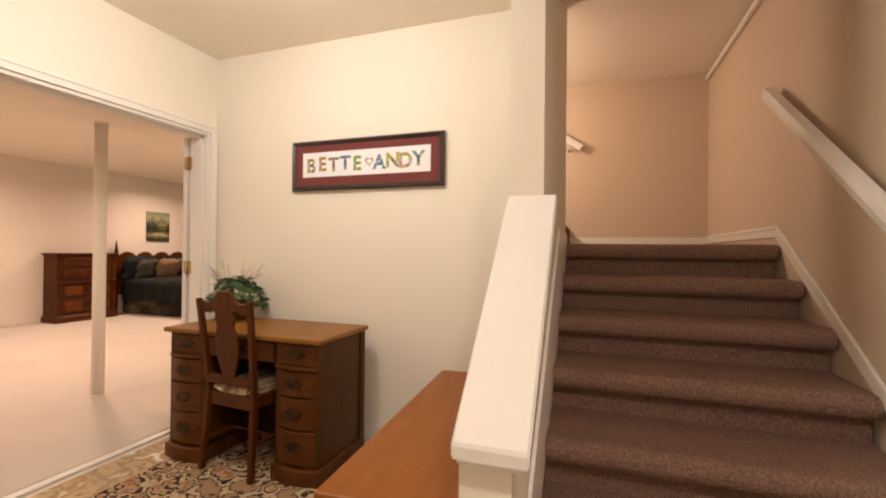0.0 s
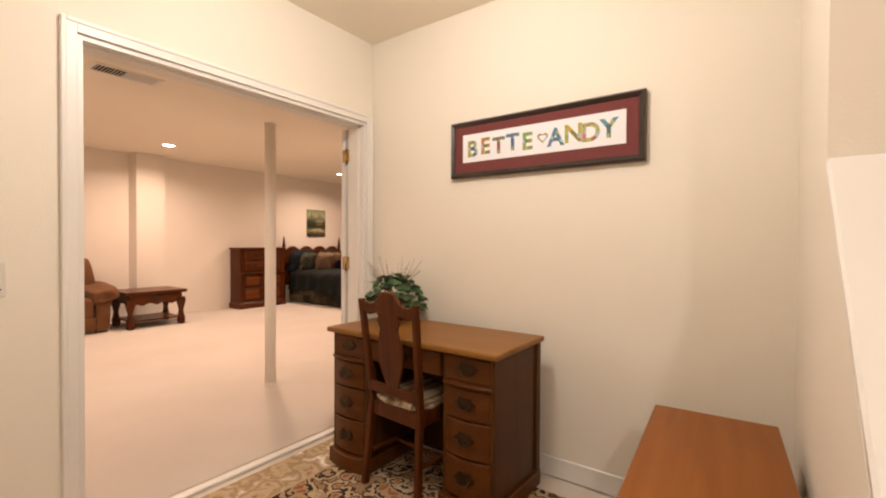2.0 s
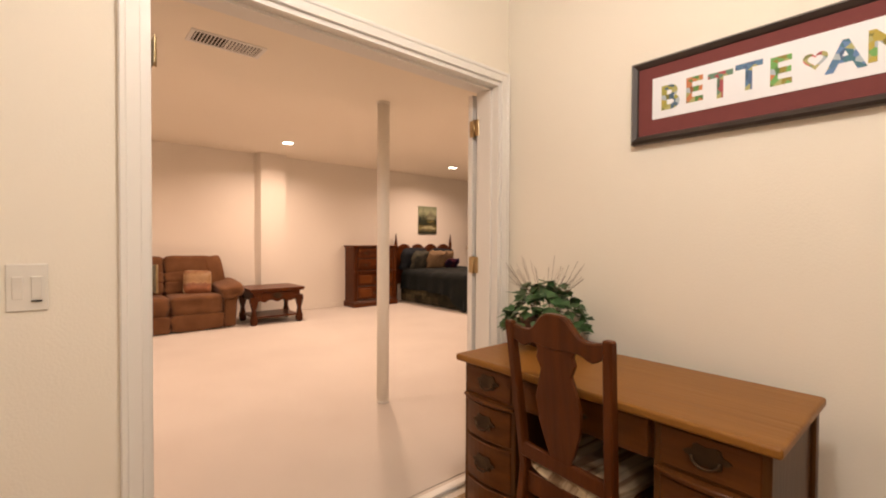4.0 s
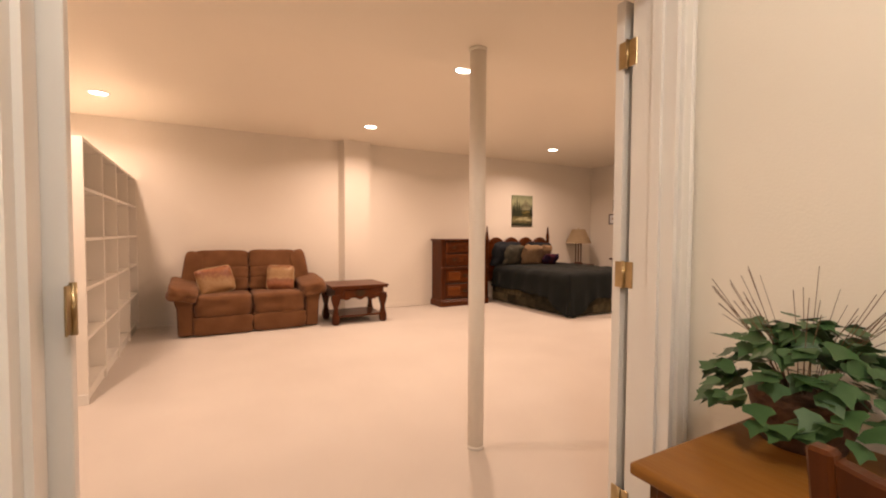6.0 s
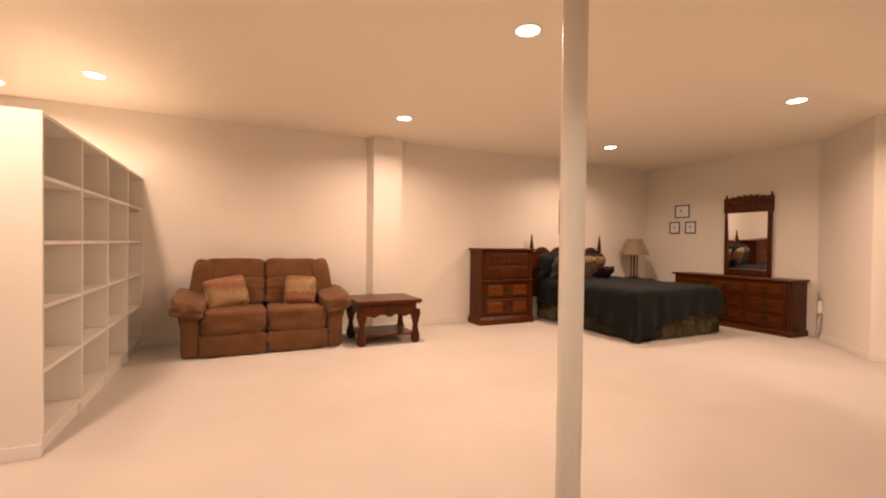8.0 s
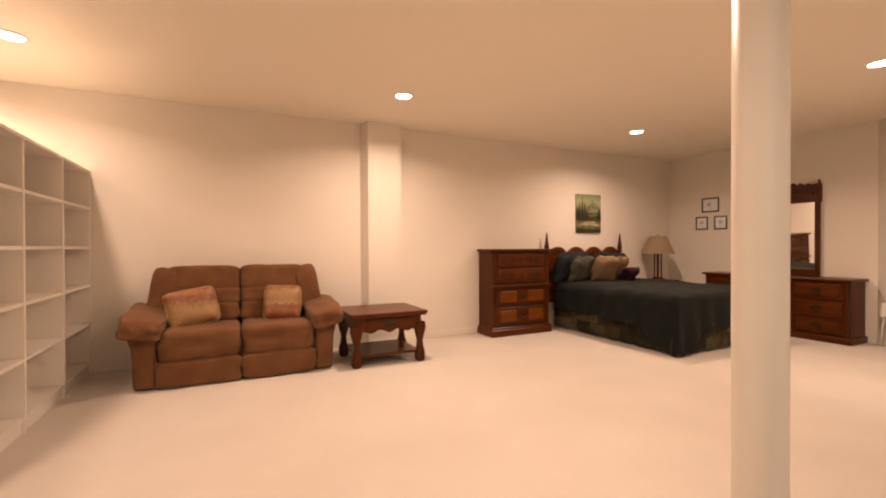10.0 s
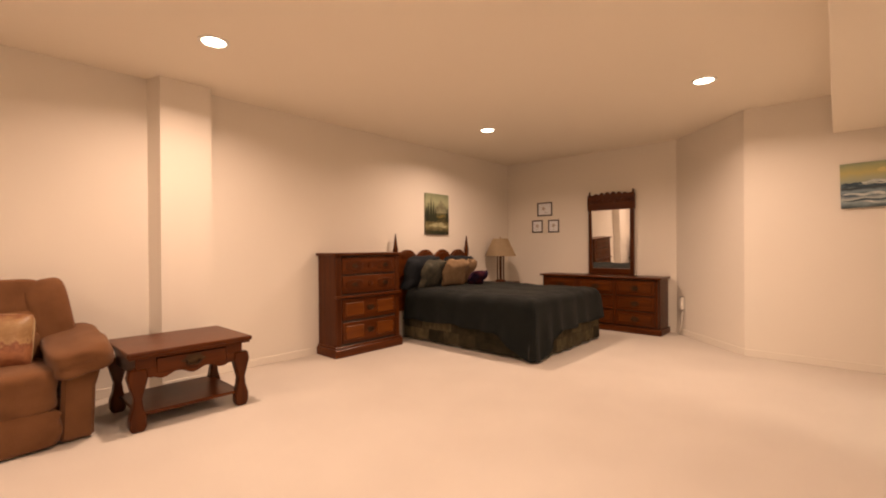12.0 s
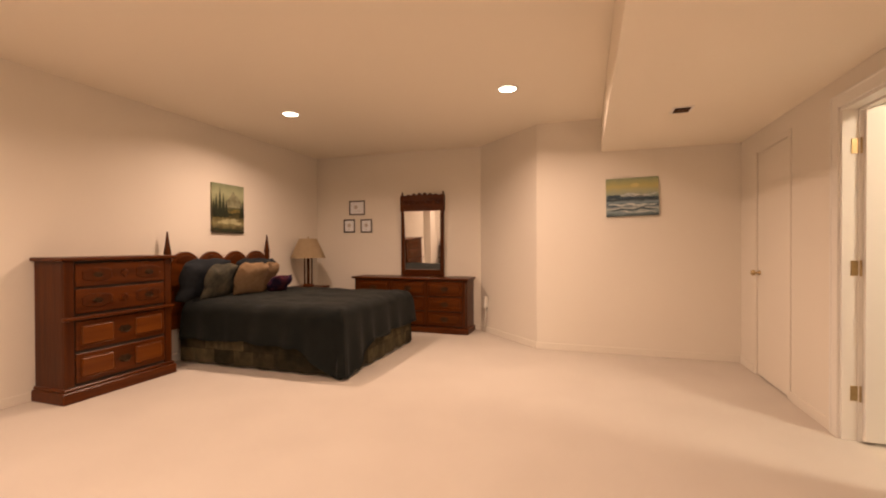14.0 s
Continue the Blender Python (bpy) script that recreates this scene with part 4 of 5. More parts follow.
# end table
tab = thing("end_table", "dark pine end table with drawer, shelf and scrolled legs", "table", at=pose(-8.24, 5.0, 0))
part("tabletop", bbox(-0.33, -0.388, 0.485, 0.33, 0.388, 0.517, 0.008, 2), PINE_Y, tab, "polished overhanging top")
part("top_moulding", bbox(-0.315, -0.378, 0.468, 0.315, 0.378, 0.486, 0.004), PINE_Y, tab)
part("apron", bbox(-0.285, -0.335, 0.345, 0.275, 0.335, 0.469, 0.004), PINE_Y, tab)
dr = part("drawer", bbox(0.268, -0.22, 0.355, 0.288, 0.22, 0.455, 0.005), PINE_Y, tab, "drawer front with a brass pull")
bail(dr, pose(0.289, 0, 0.408, 0, 0, 90), 1.7)
sc = [(-0.28, 0.40), (-0.28, 0.345)] + [(-0.28 + 0.56 * k / 24, 0.335 + 0.016 * math.cos(k / 24 * 6 * math.pi) * (1 if 2 < k < 22 else 0)) for k in range(1, 24)] + [(0.28, 0.345), (0.28, 0.40)]
part("valance", prism(sc, "x", 0.270, 0.282, 0.0), PINE_Y, tab, "scalloped valance under the drawer")
part("lower_shelf", bbox(-0.28, -0.32, 0.095, 0.28, 0.32, 0.118, 0.005), PINE_Y, tab)
for sx in (-1, 1):
    for sy in (-1, 1):
        o = []
        for z, w in ((0.0, 0.026), (0.03, 0.037), (0.09, 0.038), (0.15, 0.024), (0.21, 0.018), (0.28, 0.033), (0.345, 0.046), (0.40, 0.038)):
            o.append((w, z))
        yo = [(-1.25 * w, z) for w, z in o] + [(1.25 * w, z) for w, z in reversed(o)]
        part("leg", turned(prism(yo, "x", -0.033, 0.033, 0.008), pose(sx * 0.262, sy * 0.325, 0)), PINE_Z, tab, "scrolled leg")


def chest_of_drawers():
    c = thing("chest_of_drawers", "tall dark pine chest of drawers with carved fronts beside the bed", "chest of drawers")
    xb, xf, y0, y1 = -8.912, -8.57, 6.575, 7.47
    part("body", bbox(xb, y0, 0.10, xf - 0.02, y1, 1.085, 0.003), PINE_Z, c)
    part("top", bbox(xb - 0.005, y0 - 0.03, 1.085, xf + 0.03, y1 + 0.03, 1.115, 0.008, 2), PINE_Y, c, "overhanging top")
    part("plinth", bbox(xb - 0.005, y0 - 0.028, 0.0, xf + 0.028, y1 + 0.028, 0.09, 0.008), PINE_Y, c, "moulded base")
    part("plinth_moulding", bbox(xb - 0.003, y0 - 0.015, 0.09, xf + 0.014, y1 + 0.015, 0.115, 0.007), PINE_Y, c)
    part("waist_moulding", bbox(xf - 0.02, y0 - 0.012, 0.628, xf + 0.028, y1 + 0.012, 0.655, 0.008, 2), PINE_Y, c, "projecting waist moulding")
    for y in (y0, y1 - 0.07):
        part("stile", bbox(xf - 0.02, y, 0.115, xf - 0.002, y + 0.07, 1.083, 0.004), PINE_Z, c)
    part("front_backing", bbox(xf - 0.02, y0 + 0.07, 0.115, xf - 0.014, y1 - 0.07, 1.083), DARKHOLE, c)
    for z0, z1, kind in ((0.14, 0.365, 0), (0.39, 0.615, 0), (0.675, 0.865, 1), (0.885, 1.065, 1)):
        ya, yb = y0 + 0.078, y1 - 0.078
        d = part("drawer", bbox(xf - 0.013, ya, z0, xf + 0.004, yb, z1, 0.004), PINE_Y, c)
        w = (yb - ya)
        for a, b in ((ya + 0.03, ya + w * 0.38), (yb - w * 0.38, yb - 0.03)):
            if kind == 0:
                part("raised_panel", bbox(xf + 0.001, a, z0 + 0.035, xf + 0.016, b, z1 - 0.035, 0.012), PINE_L, d, "lighter raised panel")
            else:
                out = [((a + b) / 2 + (b - a) / 2 * math.cos(t) * (1 - 0.12 * math.cos(4 * t)), (z0 + z1) / 2 + 0.055 * math.sin(t)) for t in [2 * math.pi * q / 24 for q in range(24)]]
                part("carved_panel", prism(out, "x", xf + 0.001, xf + 0.010, 0.004), PINE_Z, d, "carved oval panel")
                bail(d, pose(xf + 0.011, (a + b) / 2, (z0 + z1) / 2, 0, 0, 90), 0.95)
        if kind:
            for q in (0, 45):
                part("rosette", turned(bbox(-0.004, -0.026, -0.026, 0.006, 0.026, 0.026, 0.004), pose(xf + 0.005 + q / 15000, (ya + yb) / 2, (z0 + z1) / 2, q, 0, 0)), PINE_Z, d)
        else:
            bail(d, pose(xf + 0.006, (ya + yb) / 2, (z0 + z1) / 2, 0, 0, 90), 1.35)
    return c


chest_of_drawers()

# bed: headboard, mattress, comforter, skirt, pillows
bed = thing("bed", "made double bed with charcoal comforter and dark plaid skirt", "bed")
BX0, BX1, BY_0, BY_1, BT = -8.80, -6.92, 7.74, 9.36, 0.655
hbw0, hbw1 = 7.655, 9.095
for y in (hbw0, hbw1):
    part("bedpost", lathe([(0.028, 0.0), (0.03, 0.5), (0.032, 1.0), (0.022, 1.03), (0.034, 1.06), (0.03, 1.10), (0.036, 1.13), (0.024, 1.20), (0.012, 1.30), (0.006, 1.345)], 16, -8.845, y), PINE_Z, bed, "turned post with pointed finial")
out = [(hbw0 + 0.03, 0.35), (hbw0 + 0.03, 1.0)]
for k in range(97):
    u = k / 96
    out.append((hbw0 + 0.03 + u * (hbw1 - hbw0 - 0.06), 1.035 + 0.105 * abs(math.sin(u * math.pi * 4)) ** 0.75))
out += [(hbw1 - 0.03, 1.0), (hbw1 - 0.03, 0.35)]
part("headboard", prism(out, "x", -8.865, -8.83), PINE_Y, bed, "scalloped dark pine headboard")
for k in range(4):
    yc = hbw0 + 0.03 + (k + 0.5) / 4 * (hbw1 - hbw0 - 0.06)
    part("fan_carving", prism([(yc + 0.11 * math.cos(t), 1.03 + 0.075 * math.sin(t)) for t in [math.pi * q / 12 for q in range(13)]], "x", -8.831, -8.822, 0.003), PINE_Z, bed)
part("mattress", bbox(BX0, BY_0 + 0.03, 0.22, BX1, BY_1 - 0.03, BT - 0.03, 0.05, 3), SHAMD, bed)


def drape(x0, x1, y0, y1, z, hem, flare, seed, material, name, nx=60, ny=48, waves=0.022, foot=True):
    """Cloth over a box: flat top that rolls over three edges and hangs to a hem."""
    bm = bmesh.new()
    dy = z - hem
    gu = nx + 16
    grid = []
    for i in range(gu + 1):
        row = []
        su = i / gu * ((x1 - x0) + (dy if foot else 0))
        for j in range(ny + 33):
            sv = j / (ny + 32) * ((y1 - y0) + 2 * dy) - dy
            x, y, dz = x0 + su, y0 + sv, 0.0
            hang = 0.0
            if su > x1 - x0:
                hang = su - (x1 - x0)
                x = x1
            side = max(-sv, sv - (y1 - y0), 0.0)
            if side > 0:
                y = y0 if sv < 0 else y1
            h = max(hang, side)
            r = min(h / 0.12, 1.0)
            push = 0.045 * math.sin(r * math.pi / 2) + flare * (h / dy) ** 1.5
            ripple = waves * (h / dy) * math.sin(20 * (x if side >= hang else y) + 3 * noise.noise(Vector((x * 2, y * 2, seed))))
            if side > 0:
                y += (-1 if sv < 0 else 1) * (push * min(side / max(h, 1e-6), 1) + ripple)
            if hang > 0:
                x += push * min(hang / max(h, 1e-6), 1) + ripple
            cf = max(0.0, 1 - (Vector((x, y)) - Vector((x1, y0))).length / 0.45)
            zz = z - h * (1.35 + 0.5 * cf) + 0.05 * (1 - math.cos(min(r, 1) * math.pi / 2)) * (1 - r) - 0.03 * max(0, 1 - min(abs(sv), abs(sv - (y1 - y0)), abs(su - (x1 - x0))) / 0.10) * (1 if h == 0 else 1 - r)
            zz += 0.017 * noise.noise(Vector((x * 3.1, y * 3.1, seed + 2))) + 0.009 * noise.noise(Vector((x * 9, y * 9, seed)))
            row.append(bm.verts.new((x, y, max(zz, hem - 0.02 + 0.06 * noise.noise(Vector((x * 2.2, y * 2.2, 5))) - 0.30 * cf))))
        grid.append(row)
    for i in range(gu):
        for j in range(ny + 32):
            f = bm.faces.new((grid[i][j], grid[i + 1][j], grid[i + 1][j + 1], grid[i][j + 1]))
            f.smooth = True
    return part(name, bm, material, bed)


cv = drape(-8.74, BX1, BY_0 + 0.03, BY_1 - 0.03, BT, 0.29, 0.035, 3, COVER, "comforter")
cv["label"] = "rumpled charcoal comforter hanging over the sides"
# pleated skirt below, near side, foot and far side
for nm, a, b, fixed, ax in (("x", BX0, BX1 + 0.04, BY_0 + 0.02, 0), ("y", BY_0 + 0.02, BY_1 - 0.02, BX1 + 0.03, 1), ("x", BX0, BX1 + 0.03, BY_1 - 0.02, 2)):
    bm = bmesh.new()
    n = int((b - a) / 0.02)
    prev = None
    for k in range(n + 1):
        u = a + (b - a) * k / n
        o = 0.008 * math.sin(u * 26) + 0.006 * noise.noise(Vector((u * 5, fixed, 1)))
        g = 0.012 * noise.noise(Vector((u * 4, 3, fixed)))
        lo = (u, fixed + o * 1.4, 0.025 + g) if ax != 1 else (fixed + o * 1.4, u, 0.025 + g)
        hi = (u, fixed + o * 0.4, 0.40) if ax != 1 else (fixed + o * 0.4, u, 0.40)
        cur = (bm.verts.new(lo), bm.verts.new(hi))
        if prev:
            f = bm.faces.new((prev[0], cur[0], cur[1], prev[1]))
            f.smooth = True
        prev = cur
    part("bed_skirt", bm, SKIRT, bed, "gathered dark green and brown plaid skirt")
part("bed_frame", bbox(BX0, BY_0 + 0.06, 0.12, BX1 - 0.02, BY_1 - 0.06, 0.22), DARKHOLE, bed)
for x in (BX0 + 0.1, BX1 - 0.15):
    for y in (BY_0 + 0.12, BY_1 - 0.12):
        part("leg", lathe([(0.02, 0.0), (0.02, 0.12)], 10, x, y), DARKHOLE, bed)


def bed_pillow(x, y, z, sx, sy, sz, tilt, yaw, material, label, name="pillow"):
    p = thing(name, label, "pillow", "pillows on the bed", pose(x, y, z, 0, tilt, yaw))
    part("cover", cushion(0, 0, 0, sx, sy, sz, 0.26, 7, 0.02, y, 0.72), material, p)


bed_pillow(-8.71, 7.97, 0.845, 0.44, 0.62, 0.15, -72, 4, SHAMD, "dark grey bed pillow propped on the headboard")
bed_pillow(-8.71, 8.70, 0.835, 0.44, 0.64, 0.15, -72, -3, SHAMD, "dark grey bed pillow leaning on the headboard")
bed_pillow(-8.56, 8.03, 0.825, 0.37, 0.42, 0.11, -70, 6, OLIVE, "grey sham cushion with olive panel")
bed_pillow(-8.44, 8.35, 0.83, 0.38, 0.38, 0.12, -66, -14, TAN, "tan square cushion on the bed")
bed_pillow(-8.52, 8.70, 0.83, 0.37, 0.37, 0.11, -64, 12, TAN, "light tan square cushion")
bed_pillow(-8.31, 8.68, 0.755, 0.22, 0.30, 0.09, -50, -10, PLUM, "small plum and navy cushion")

# night table and lamp in the corner
nt = thing("night_table", "small dark pine night table in the corner", "table")
part("tabletop", bbox(-8.90, 9.55, 0.585, -8.46, 9.98, 0.612, 0.006), PINE_Y, nt)
part("body", bbox(-8.88, 9.57, 0.05, -8.49, 9.96, 0.584, 0.004), PINE_Z, nt)
part("plinth", bbox(-8.895, 9.555, 0.0, -8.475, 9.975, 0.05, 0.006), PINE_Y, nt)
part("drawer", bbox(-8.492, 9.60, 0.38, -8.48, 9.93, 0.55, 0.004), PINE_L, nt)
tl = thing("table_lamp", "table lamp with cream pleated shade and dark wooden base", "lamp", at=pose(-8.68, 9.76, 0.613))
part("base", lathe([(0.085, 0.0), (0.085, 0.02), (0.06, 0.035)], 24), PINE_X, tl)
for q in range(4):
    a = math.pi / 4 + q * math.pi / 2
    part("column", lathe([(0.011, 0.034), (0.011, 0.40)], 10, 0.05 * math.cos(a), 0.05 * math.sin(a)), PINE_Z, tl)
part("cap", lathe([(0.07, 0.40), (0.07, 0.42), (0.02, 0.43), (0.012, 0.5)], 20), PINE_X, tl)
bm = bmesh.new()
n = 72
ra = [bm.verts.new(((0.245 + 0.004 * (k % 2)) * math.cos(2 * math.pi * k / n), (0.245 + 0.004 * (k % 2)) * math.sin(2 * math.pi * k / n), 0.41)) for k in range(n)]
rb = [bm.verts.new(((0.12 + 0.003 * (k % 2)) * math.cos(2 * math.pi * k / n), (0.12 + 0.003 * (k % 2)) * math.sin(2 * math.pi * k / n), 0.69)) for k in range(n)]
for k in range(n):
    bm.faces.new((ra[k], ra[(k + 1) % n], rb[(k + 1) % n], rb[k]))
bmesh.ops.solidify(bm, geom=bm.faces[:], thickness=0.003)
part("shade", bm, LINEN, tl, "cream pleated fabric shade")
part("finial", lathe([(0.006, 0.5), (0.006, 0.69), (0.012, 0.70), (0.008, 0.72)], 10), BRASS, tl)

# dresser with mirror, facing -y
dres = thing("dresser", "long low dark pine dresser with six carved drawers", "dresser")
RX0, RX1, RF, RB = -8.04, -6.35, 9.96, 10.34
part("body", bbox(RX0, RF + 0.02, 0.08, RX1, RB, 0.725, 0.003), PINE_Z, dres)
part("top", bbox(RX0 - 0.03, RF - 0.03, 0.725, RX1 + 0.03, RB + 0.005, 0.755, 0.008, 2), PINE_X, dres, "overhanging polished top")
part("plinth", bbox(RX0 - 0.025, RF - 0.025, 0.0, RX1 + 0.025, RB + 0.003, 0.08, 0.008), PINE_X, dres, "moulded base")
part("front_backing", bbox(RX0 + 0.01, RF + 0.012, 0.09, RX1 - 0.01, RF + 0.019, 0.72), DARKHOLE, dres)
third = (RX1 - RX0 - 0.08) / 3
for k in range(4):
    x = RX0 + 0.02 + k * third
    part("stile", bbox(x - 0.018 + 0.02, RF, 0.085, x + 0.018 + 0.02, RF + 0.019, 0.722, 0.004), PINE_Z, dres)
for k in range(3):
    for z0, z1 in ((0.105, 0.29), (0.305, 0.49), (0.505, 0.705)):
        a = RX0 + 0.062 + k * third
        b = a + third - 0.044
        d = part("drawer", bbox(a, RF - 0.004, z0, b, RF + 0.013, z1, 0.004), PINE_X, dres)
        part("raised_panel", bbox(a + 0.03, RF - 0.014, z0 + 0.035, b - 0.03, RF - 0.001, z1 - 0.035, 0.01), PINE_LX, d, "lighter raised panel")
        bail(d, pose((a + b) / 2, RF - 0.0145, (z0 + z1) / 2), 1.4)
mir = thing("dresser_mirror", "tall mirror in a carved dark pine frame on the dresser", "mirror")
MX0, MX1, MZ0, MZ1, MY = -7.445, -6.785, 0.757, 1.92, 10.345
gx0, gx1, gz0, gz1 = -7.395, -6.835, 0.845, 1.70
part("backing", bbox(MX0 + 0.01, MY - 0.002, MZ0, MX1 - 0.01, MY + 0.006, MZ1 - 0.02), DARKHOLE, mir)
part("stile", bbox(MX0, MY - 0.048, MZ0, gx0, MY, MZ1 - 0.02, 0.006), PINE_Z, mir)
part("stile", bbox(gx1, MY - 0.048, MZ0, MX1, MY, MZ1 - 0.02, 0.006), PINE_Z, mir)
part("bottom_rail", bbox(gx0, MY - 0.046, MZ0, gx1, MY, gz0, 0.005), PINE_X, mir)
o = [(MX0 - 0.012, gz1), (MX0 - 0.012, MZ1)]
for k in range(49):
    u = k / 48
    o.append((MX0 - 0.012 + u * (MX1 - MX0 + 0.024), MZ1 + 0.008 + 0.042 * abs(math.sin(u * math.pi * 8)) ** 1.6 * (0.5 + 0.5 * math.cos((u - 0.5) * 5))))
o += [(MX1 + 0.012, MZ1), (MX1 + 0.012, gz1)]
part("crest", prism(o, "y", MY - 0.052, MY, 0.0), PINE_X, mir, "scalloped carved crest")
for k in range(7):
    part("crest_carving", turned(lathe([(0.03, 0), (0.026, 0.008), (0.008, 0.012)], 12), pose(MX0 + 0.06 + k * 0.09, MY - 0.051, 1.83, 90, 0, 0)), PINE_Z, mir)
for x in (MX0 + 0.012, MX1 - 0.012):
    part("finial", lathe([(0.02, 1.90), (0.022, 1.93), (0.012, 1.955), (0.016, 1.97), (0.004, 1.99)], 12, x, MY - 0.02), PINE_Z, mir)
part("mirror_pane", turned(bbox(gx0 - 0.003, -0.004, gz0 - 1.2725 - 0.003, gx1 + 0.003, 0.002, gz1 - 1.2725 + 0.003), pose(0, MY - 0.024, 1.2725, 2.2, 0, 0)), MIRROR, mir, "clear mirror glass")

# pictures
for x0, z0, x1, z1, lab in ((-8.345, 1.672, -8.075, 1.895, "small dark-framed flower print in landscape format"), (-8.445, 1.402, -8.25, 1.608, "small dark-framed print in a group of three"), (-8.148, 1.398, -7.955, 1.604, "small dark-framed portrait-format botanical print")):
    p = thing("small_picture", lab, "picture", "three small framed prints", pose(0, YB - 0.001, 0))
    frame_bars(p, x0, z0, x1, z1, 0, 0.02, 0.016, BLACKF)
    part("print", bbox(x0 + 0.018, -0.006, z0 + 0.018, x1 - 0.018, -0.001, z1 - 0.018), PAPER, p, "pale print")
    cx, cz = (x0 + x1) / 2, (z0 + z1) / 2
    fl = [(cx + (0.028 + 0.01 * math.cos(5 * t)) * math.cos(t) - 0.02 * (x1 - x0 > 0.22), cz + 0.01 + (0.028 + 0.01 * math.cos(5 * t)) * math.sin(t)) for t in [2 * math.pi * q / 30 for q in range(30)]]
    part("flower", prism(fl, "y", -0.0075, -0.0062), mat("faded_ink", (0.42, 0.37, 0.33), 0.8, 0, (0.6, 0.52, 0.48), 60, 0.4), p)
    part("caption_bar", bbox(cx - 0.02, -0.0072, cz - 0.055, cx + 0.05 * (x1 - x0 > 0.22) + 0.015, -0.0062, cz - 0.05), mat("faded_line", (0.3, 0.25, 0.2), 0.8), p)

SEA = ramp_picture("seascape_canvas", [(0.0, (0.03, 0.05, 0.06)), (0.10, (0.20, 0.28, 0.31)), (0.20, (0.42, 0.47, 0.47)), (0.27, (0.04, 0.08, 0.12)), (0.36, (0.22, 0.30, 0.34)), (0.43, (0.015, 0.03, 0.05)), (0.52, (0.20, 0.27, 0.27)), (0.60, (0.33, 0.37, 0.27)), (0.78, (0.46, 0.42, 0.17)), (1.0, (0.24, 0.30, 0.19))], 2, 0.16, 5)
sp = thing("seascape_painting", "unframed seascape canvas with waves under a yellow sky", "painting", at=pose(-4.367, 9.473, 1.713, 0, -1.2, 0))
part("canvas", bbox(-0.262, -0.028, -0.205, 0.262, 0, 0.205, 0.003), SEA, sp)
FOAM = mat("wave_white", (0.70, 0.72, 0.69), 0.6, 0, (0.30, 0.38, 0.41), 22, 0.45)
DEEP = mat("wave_navy", (0.02, 0.045, 0.07), 0.6, 0, (0.05, 0.09, 0.12), 22, 0.5)


def stroke(parent, name, y0, x0, x1, z, thick, rise, seed, paint):
    """An uneven horizontal brush stroke on a canvas that faces -y."""
    up, low = [], []
    for k in range(25):
        u = k / 24
        taper = math.sin(math.pi * u) ** 0.5
        mid = z + rise * noise.noise(Vector((u * 4.0, seed, 0.3)))
        t = thick * taper * (0.75 + 0.6 * noise.noise(Vector((u * 9.0, seed, 4.0)))) + 0.0008
        up.append((x0 + (x1 - x0) * u, mid + t))
        low.append((x0 + (x1 - x0) * u, mid - t * 0.7))
    part(name, prism(up + low[::-1], "y", y0 - 0.0007, y0), paint, parent)


stroke(sp, "wave_shadow", -0.0284, -0.258, 0.258, -0.015, 0.022, 0.02, 1.0, DEEP)
stroke(sp, "wave", -0.0292, -0.22, 0.255, 0.022, 0.016, 0.03, 2.0, FOAM)
stroke(sp, "wave", -0.0292, -0.10, 0.20, 0.002, 0.007, 0.02, 3.0, FOAM)
stroke(sp, "rock", -0.0300, -0.258, -0.11, 0.012, 0.022, 0.02, 4.0, DEEP)
stroke(sp, "wave", -0.0292, -0.25, 0.24, -0.085, 0.018, 0.03, 5.0, FOAM)
stroke(sp, "wave_shadow", -0.0284, -0.25, 0.255, -0.135, 0.013, 0.03, 6.0, DEEP)
stroke(sp, "wave", -0.0292, -0.12, 0.25, -0.160, 0.009, 0.03, 7.0, FOAM)
part("sun", prism([(0.03 + 0.045 * math.cos(t), 0.125 + 0.022 * math.sin(t)) for t in [2 * math.pi * q / 20 for q in range(20)]], "y", -0.0290, -0.0283), mat("sun_paint", (0.62, 0.55, 0.24), 0.6, 0, (0.5, 0.45, 0.18), 20, 0.6), sp)
MOUNT = ramp_picture("landscape_canvas", [(0.0, (0.03, 0.022, 0.008)), (0.10, (0.06, 0.05, 0.018)), (0.20, (0.22, 0.20, 0.09)), (0.30, (0.09, 0.075, 0.025)), (0.42, (0.035, 0.035, 0.012)), (0.55, (0.10, 0.10, 0.04)), (0.66, (0.25, 0.27, 0.15)), (0.80, (0.36, 0.38, 0.23)), (1.0, (0.20, 0.24, 0.14))], 2, 0.22, 5)
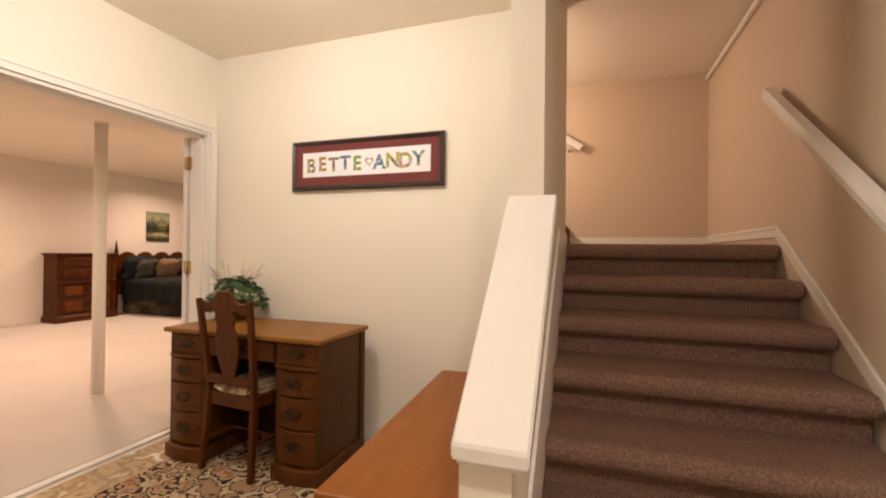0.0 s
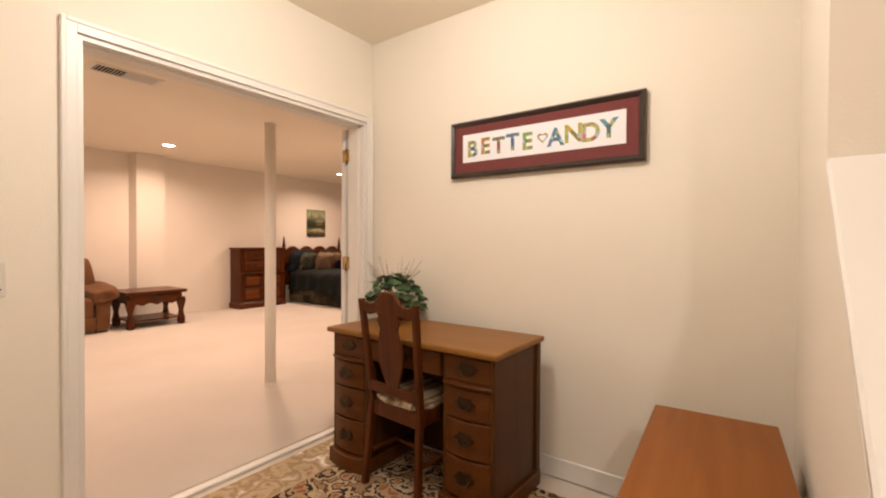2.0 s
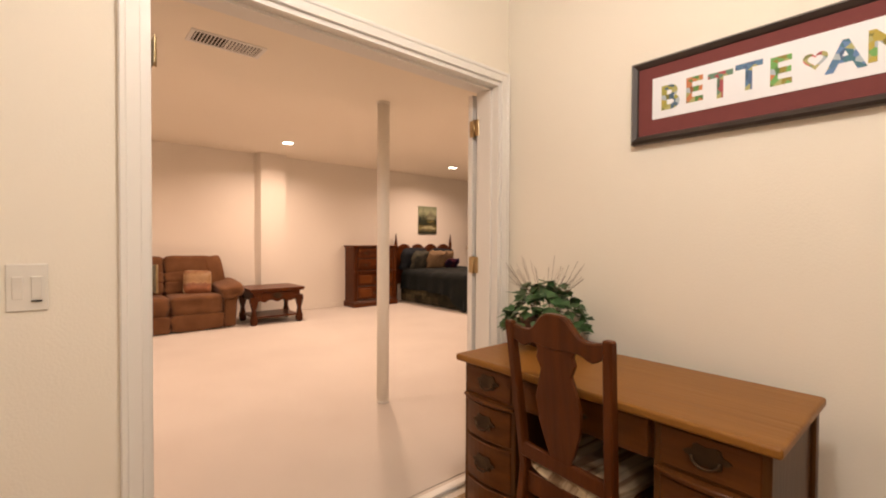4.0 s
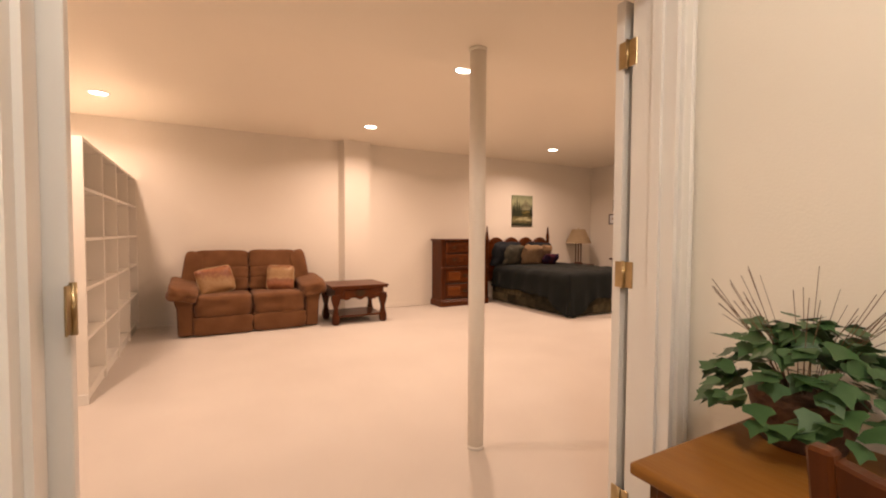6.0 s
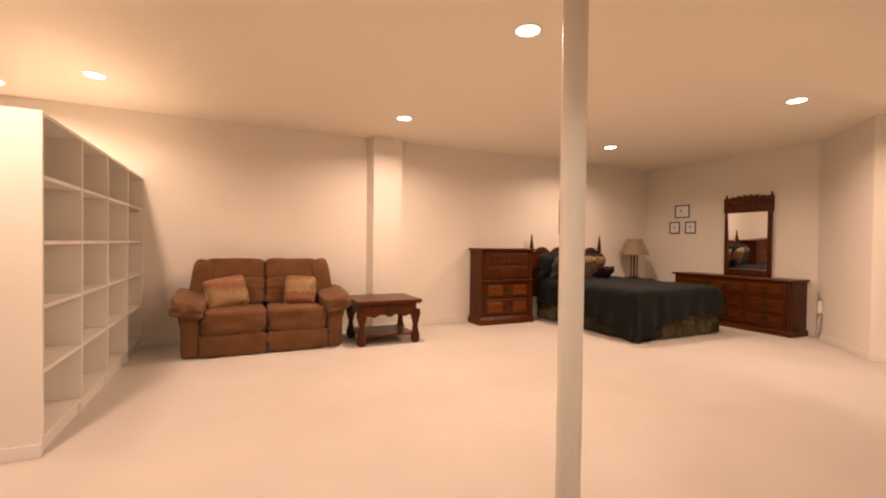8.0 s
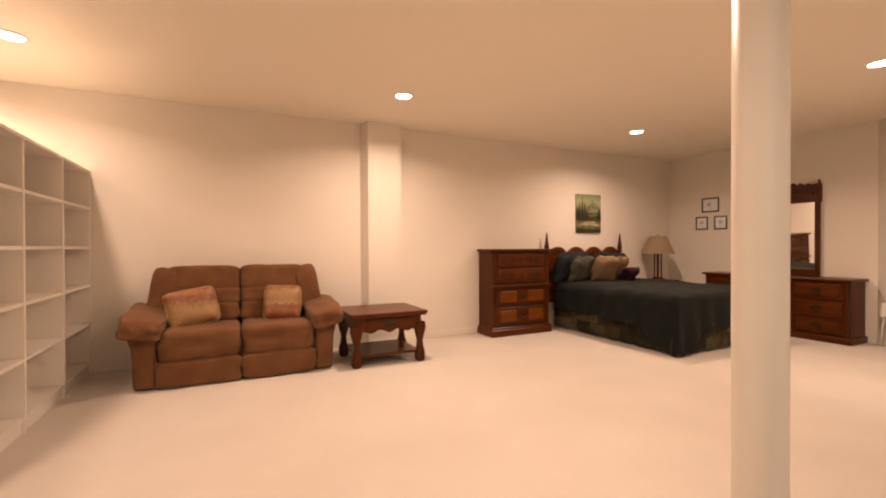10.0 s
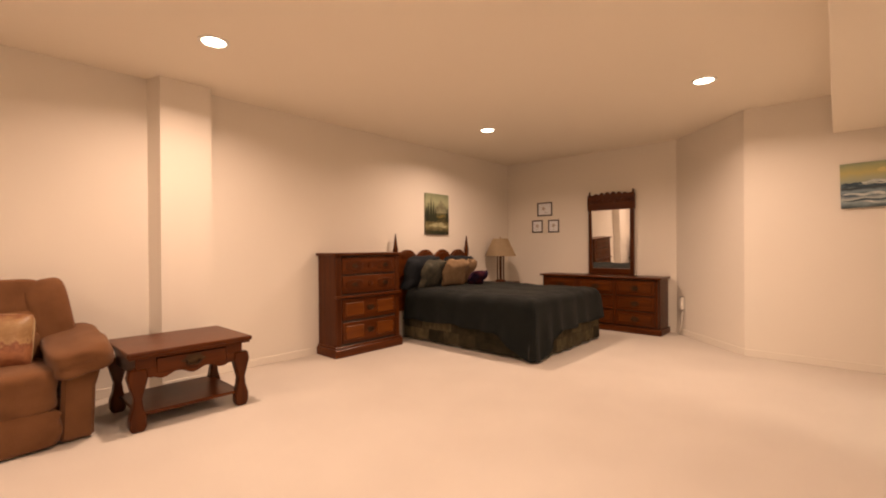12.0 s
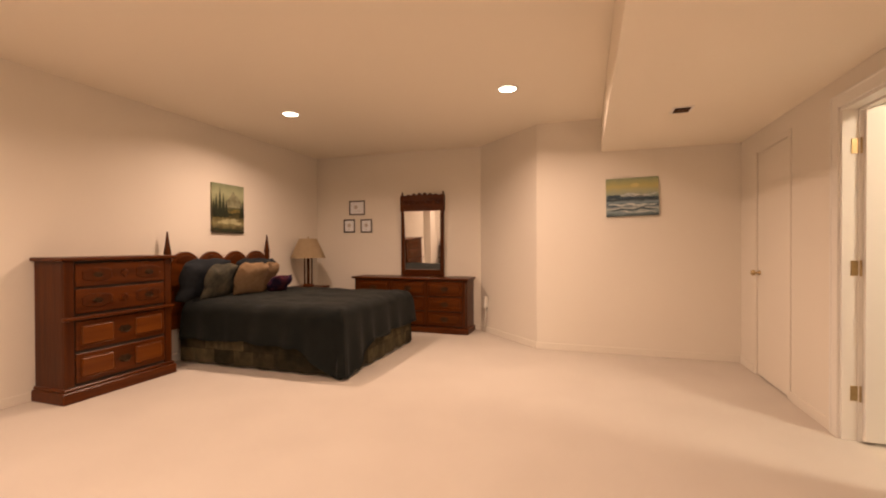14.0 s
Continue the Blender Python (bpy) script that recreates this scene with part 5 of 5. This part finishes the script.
mp = thing("landscape_painting", "unframed canvas of pines, mountain and lake above the bed", "painting", at=pose(XW, 8.51, 1.643, 0, 0, 90))
part("canvas", bbox(-0.243, -0.03, -0.29, 0.243, 0, 0.29, 0.003), MOUNT, mp)
part("mountain", prism([(-0.10, 0.02), (-0.03, 0.10), (0.03, 0.15), (0.07, 0.215), (0.10, 0.17), (0.14, 0.15), (0.19, 0.09), (0.24, 0.05), (0.24, 0.02)], "y", -0.0313, -0.0303), mat("mountain_paint", (0.31, 0.31, 0.20), 0.6, 0, (0.13, 0.13, 0.07), 14, 0.4), mp)
LAKE = mat("lake_paint", (0.50, 0.48, 0.29), 0.55, 0, (0.22, 0.21, 0.10), 18, 0.5)
GOLDP = mat("meadow_paint", (0.25, 0.19, 0.05), 0.6, 0, (0.08, 0.07, 0.02), 24, 0.5)
PINEP = mat("pine_paint", (0.025, 0.035, 0.014), 0.6, 0, (0.012, 0.016, 0.008), 20, 0.5)
stroke(mp, "lake", -0.0303, -0.17, 0.20, -0.165, 0.042, 0.03, 8.0, LAKE)
stroke(mp, "lake_glint", -0.0311, -0.02, 0.15, -0.13, 0.012, 0.02, 9.0, LAKE)
stroke(mp, "meadow", -0.0303, -0.16, 0.24, -0.03, 0.03, 0.05, 10.0, GOLDP)
stroke(mp, "bank", -0.0311, -0.24, 0.06, -0.085, 0.034, 0.03, 11.0, PINEP)
stroke(mp, "bank", -0.0311, -0.24, 0.24, -0.255, 0.030, 0.03, 12.0, PINEP)
for x, h in ((-0.19, 0.16), (-0.135, 0.235), (-0.085, 0.18), (-0.225, 0.10), (-0.04, 0.09), (0.19, 0.07), (0.22, 0.11)):
    left, right = [], []
    for k in range(9):
        u = k / 8
        w = 0.036 * (1 - u) * (1.0 if k % 2 == 0 else 0.62) + 0.002
        z = -0.10 + (h + 0.10) * u
        left.append((max(x - w, -0.242), z))
        right.append((min(x + w, 0.242), z))
    part("pine_tree", prism(left + right[::-1], "y", -0.0328, -0.0319), PINEP, mp)
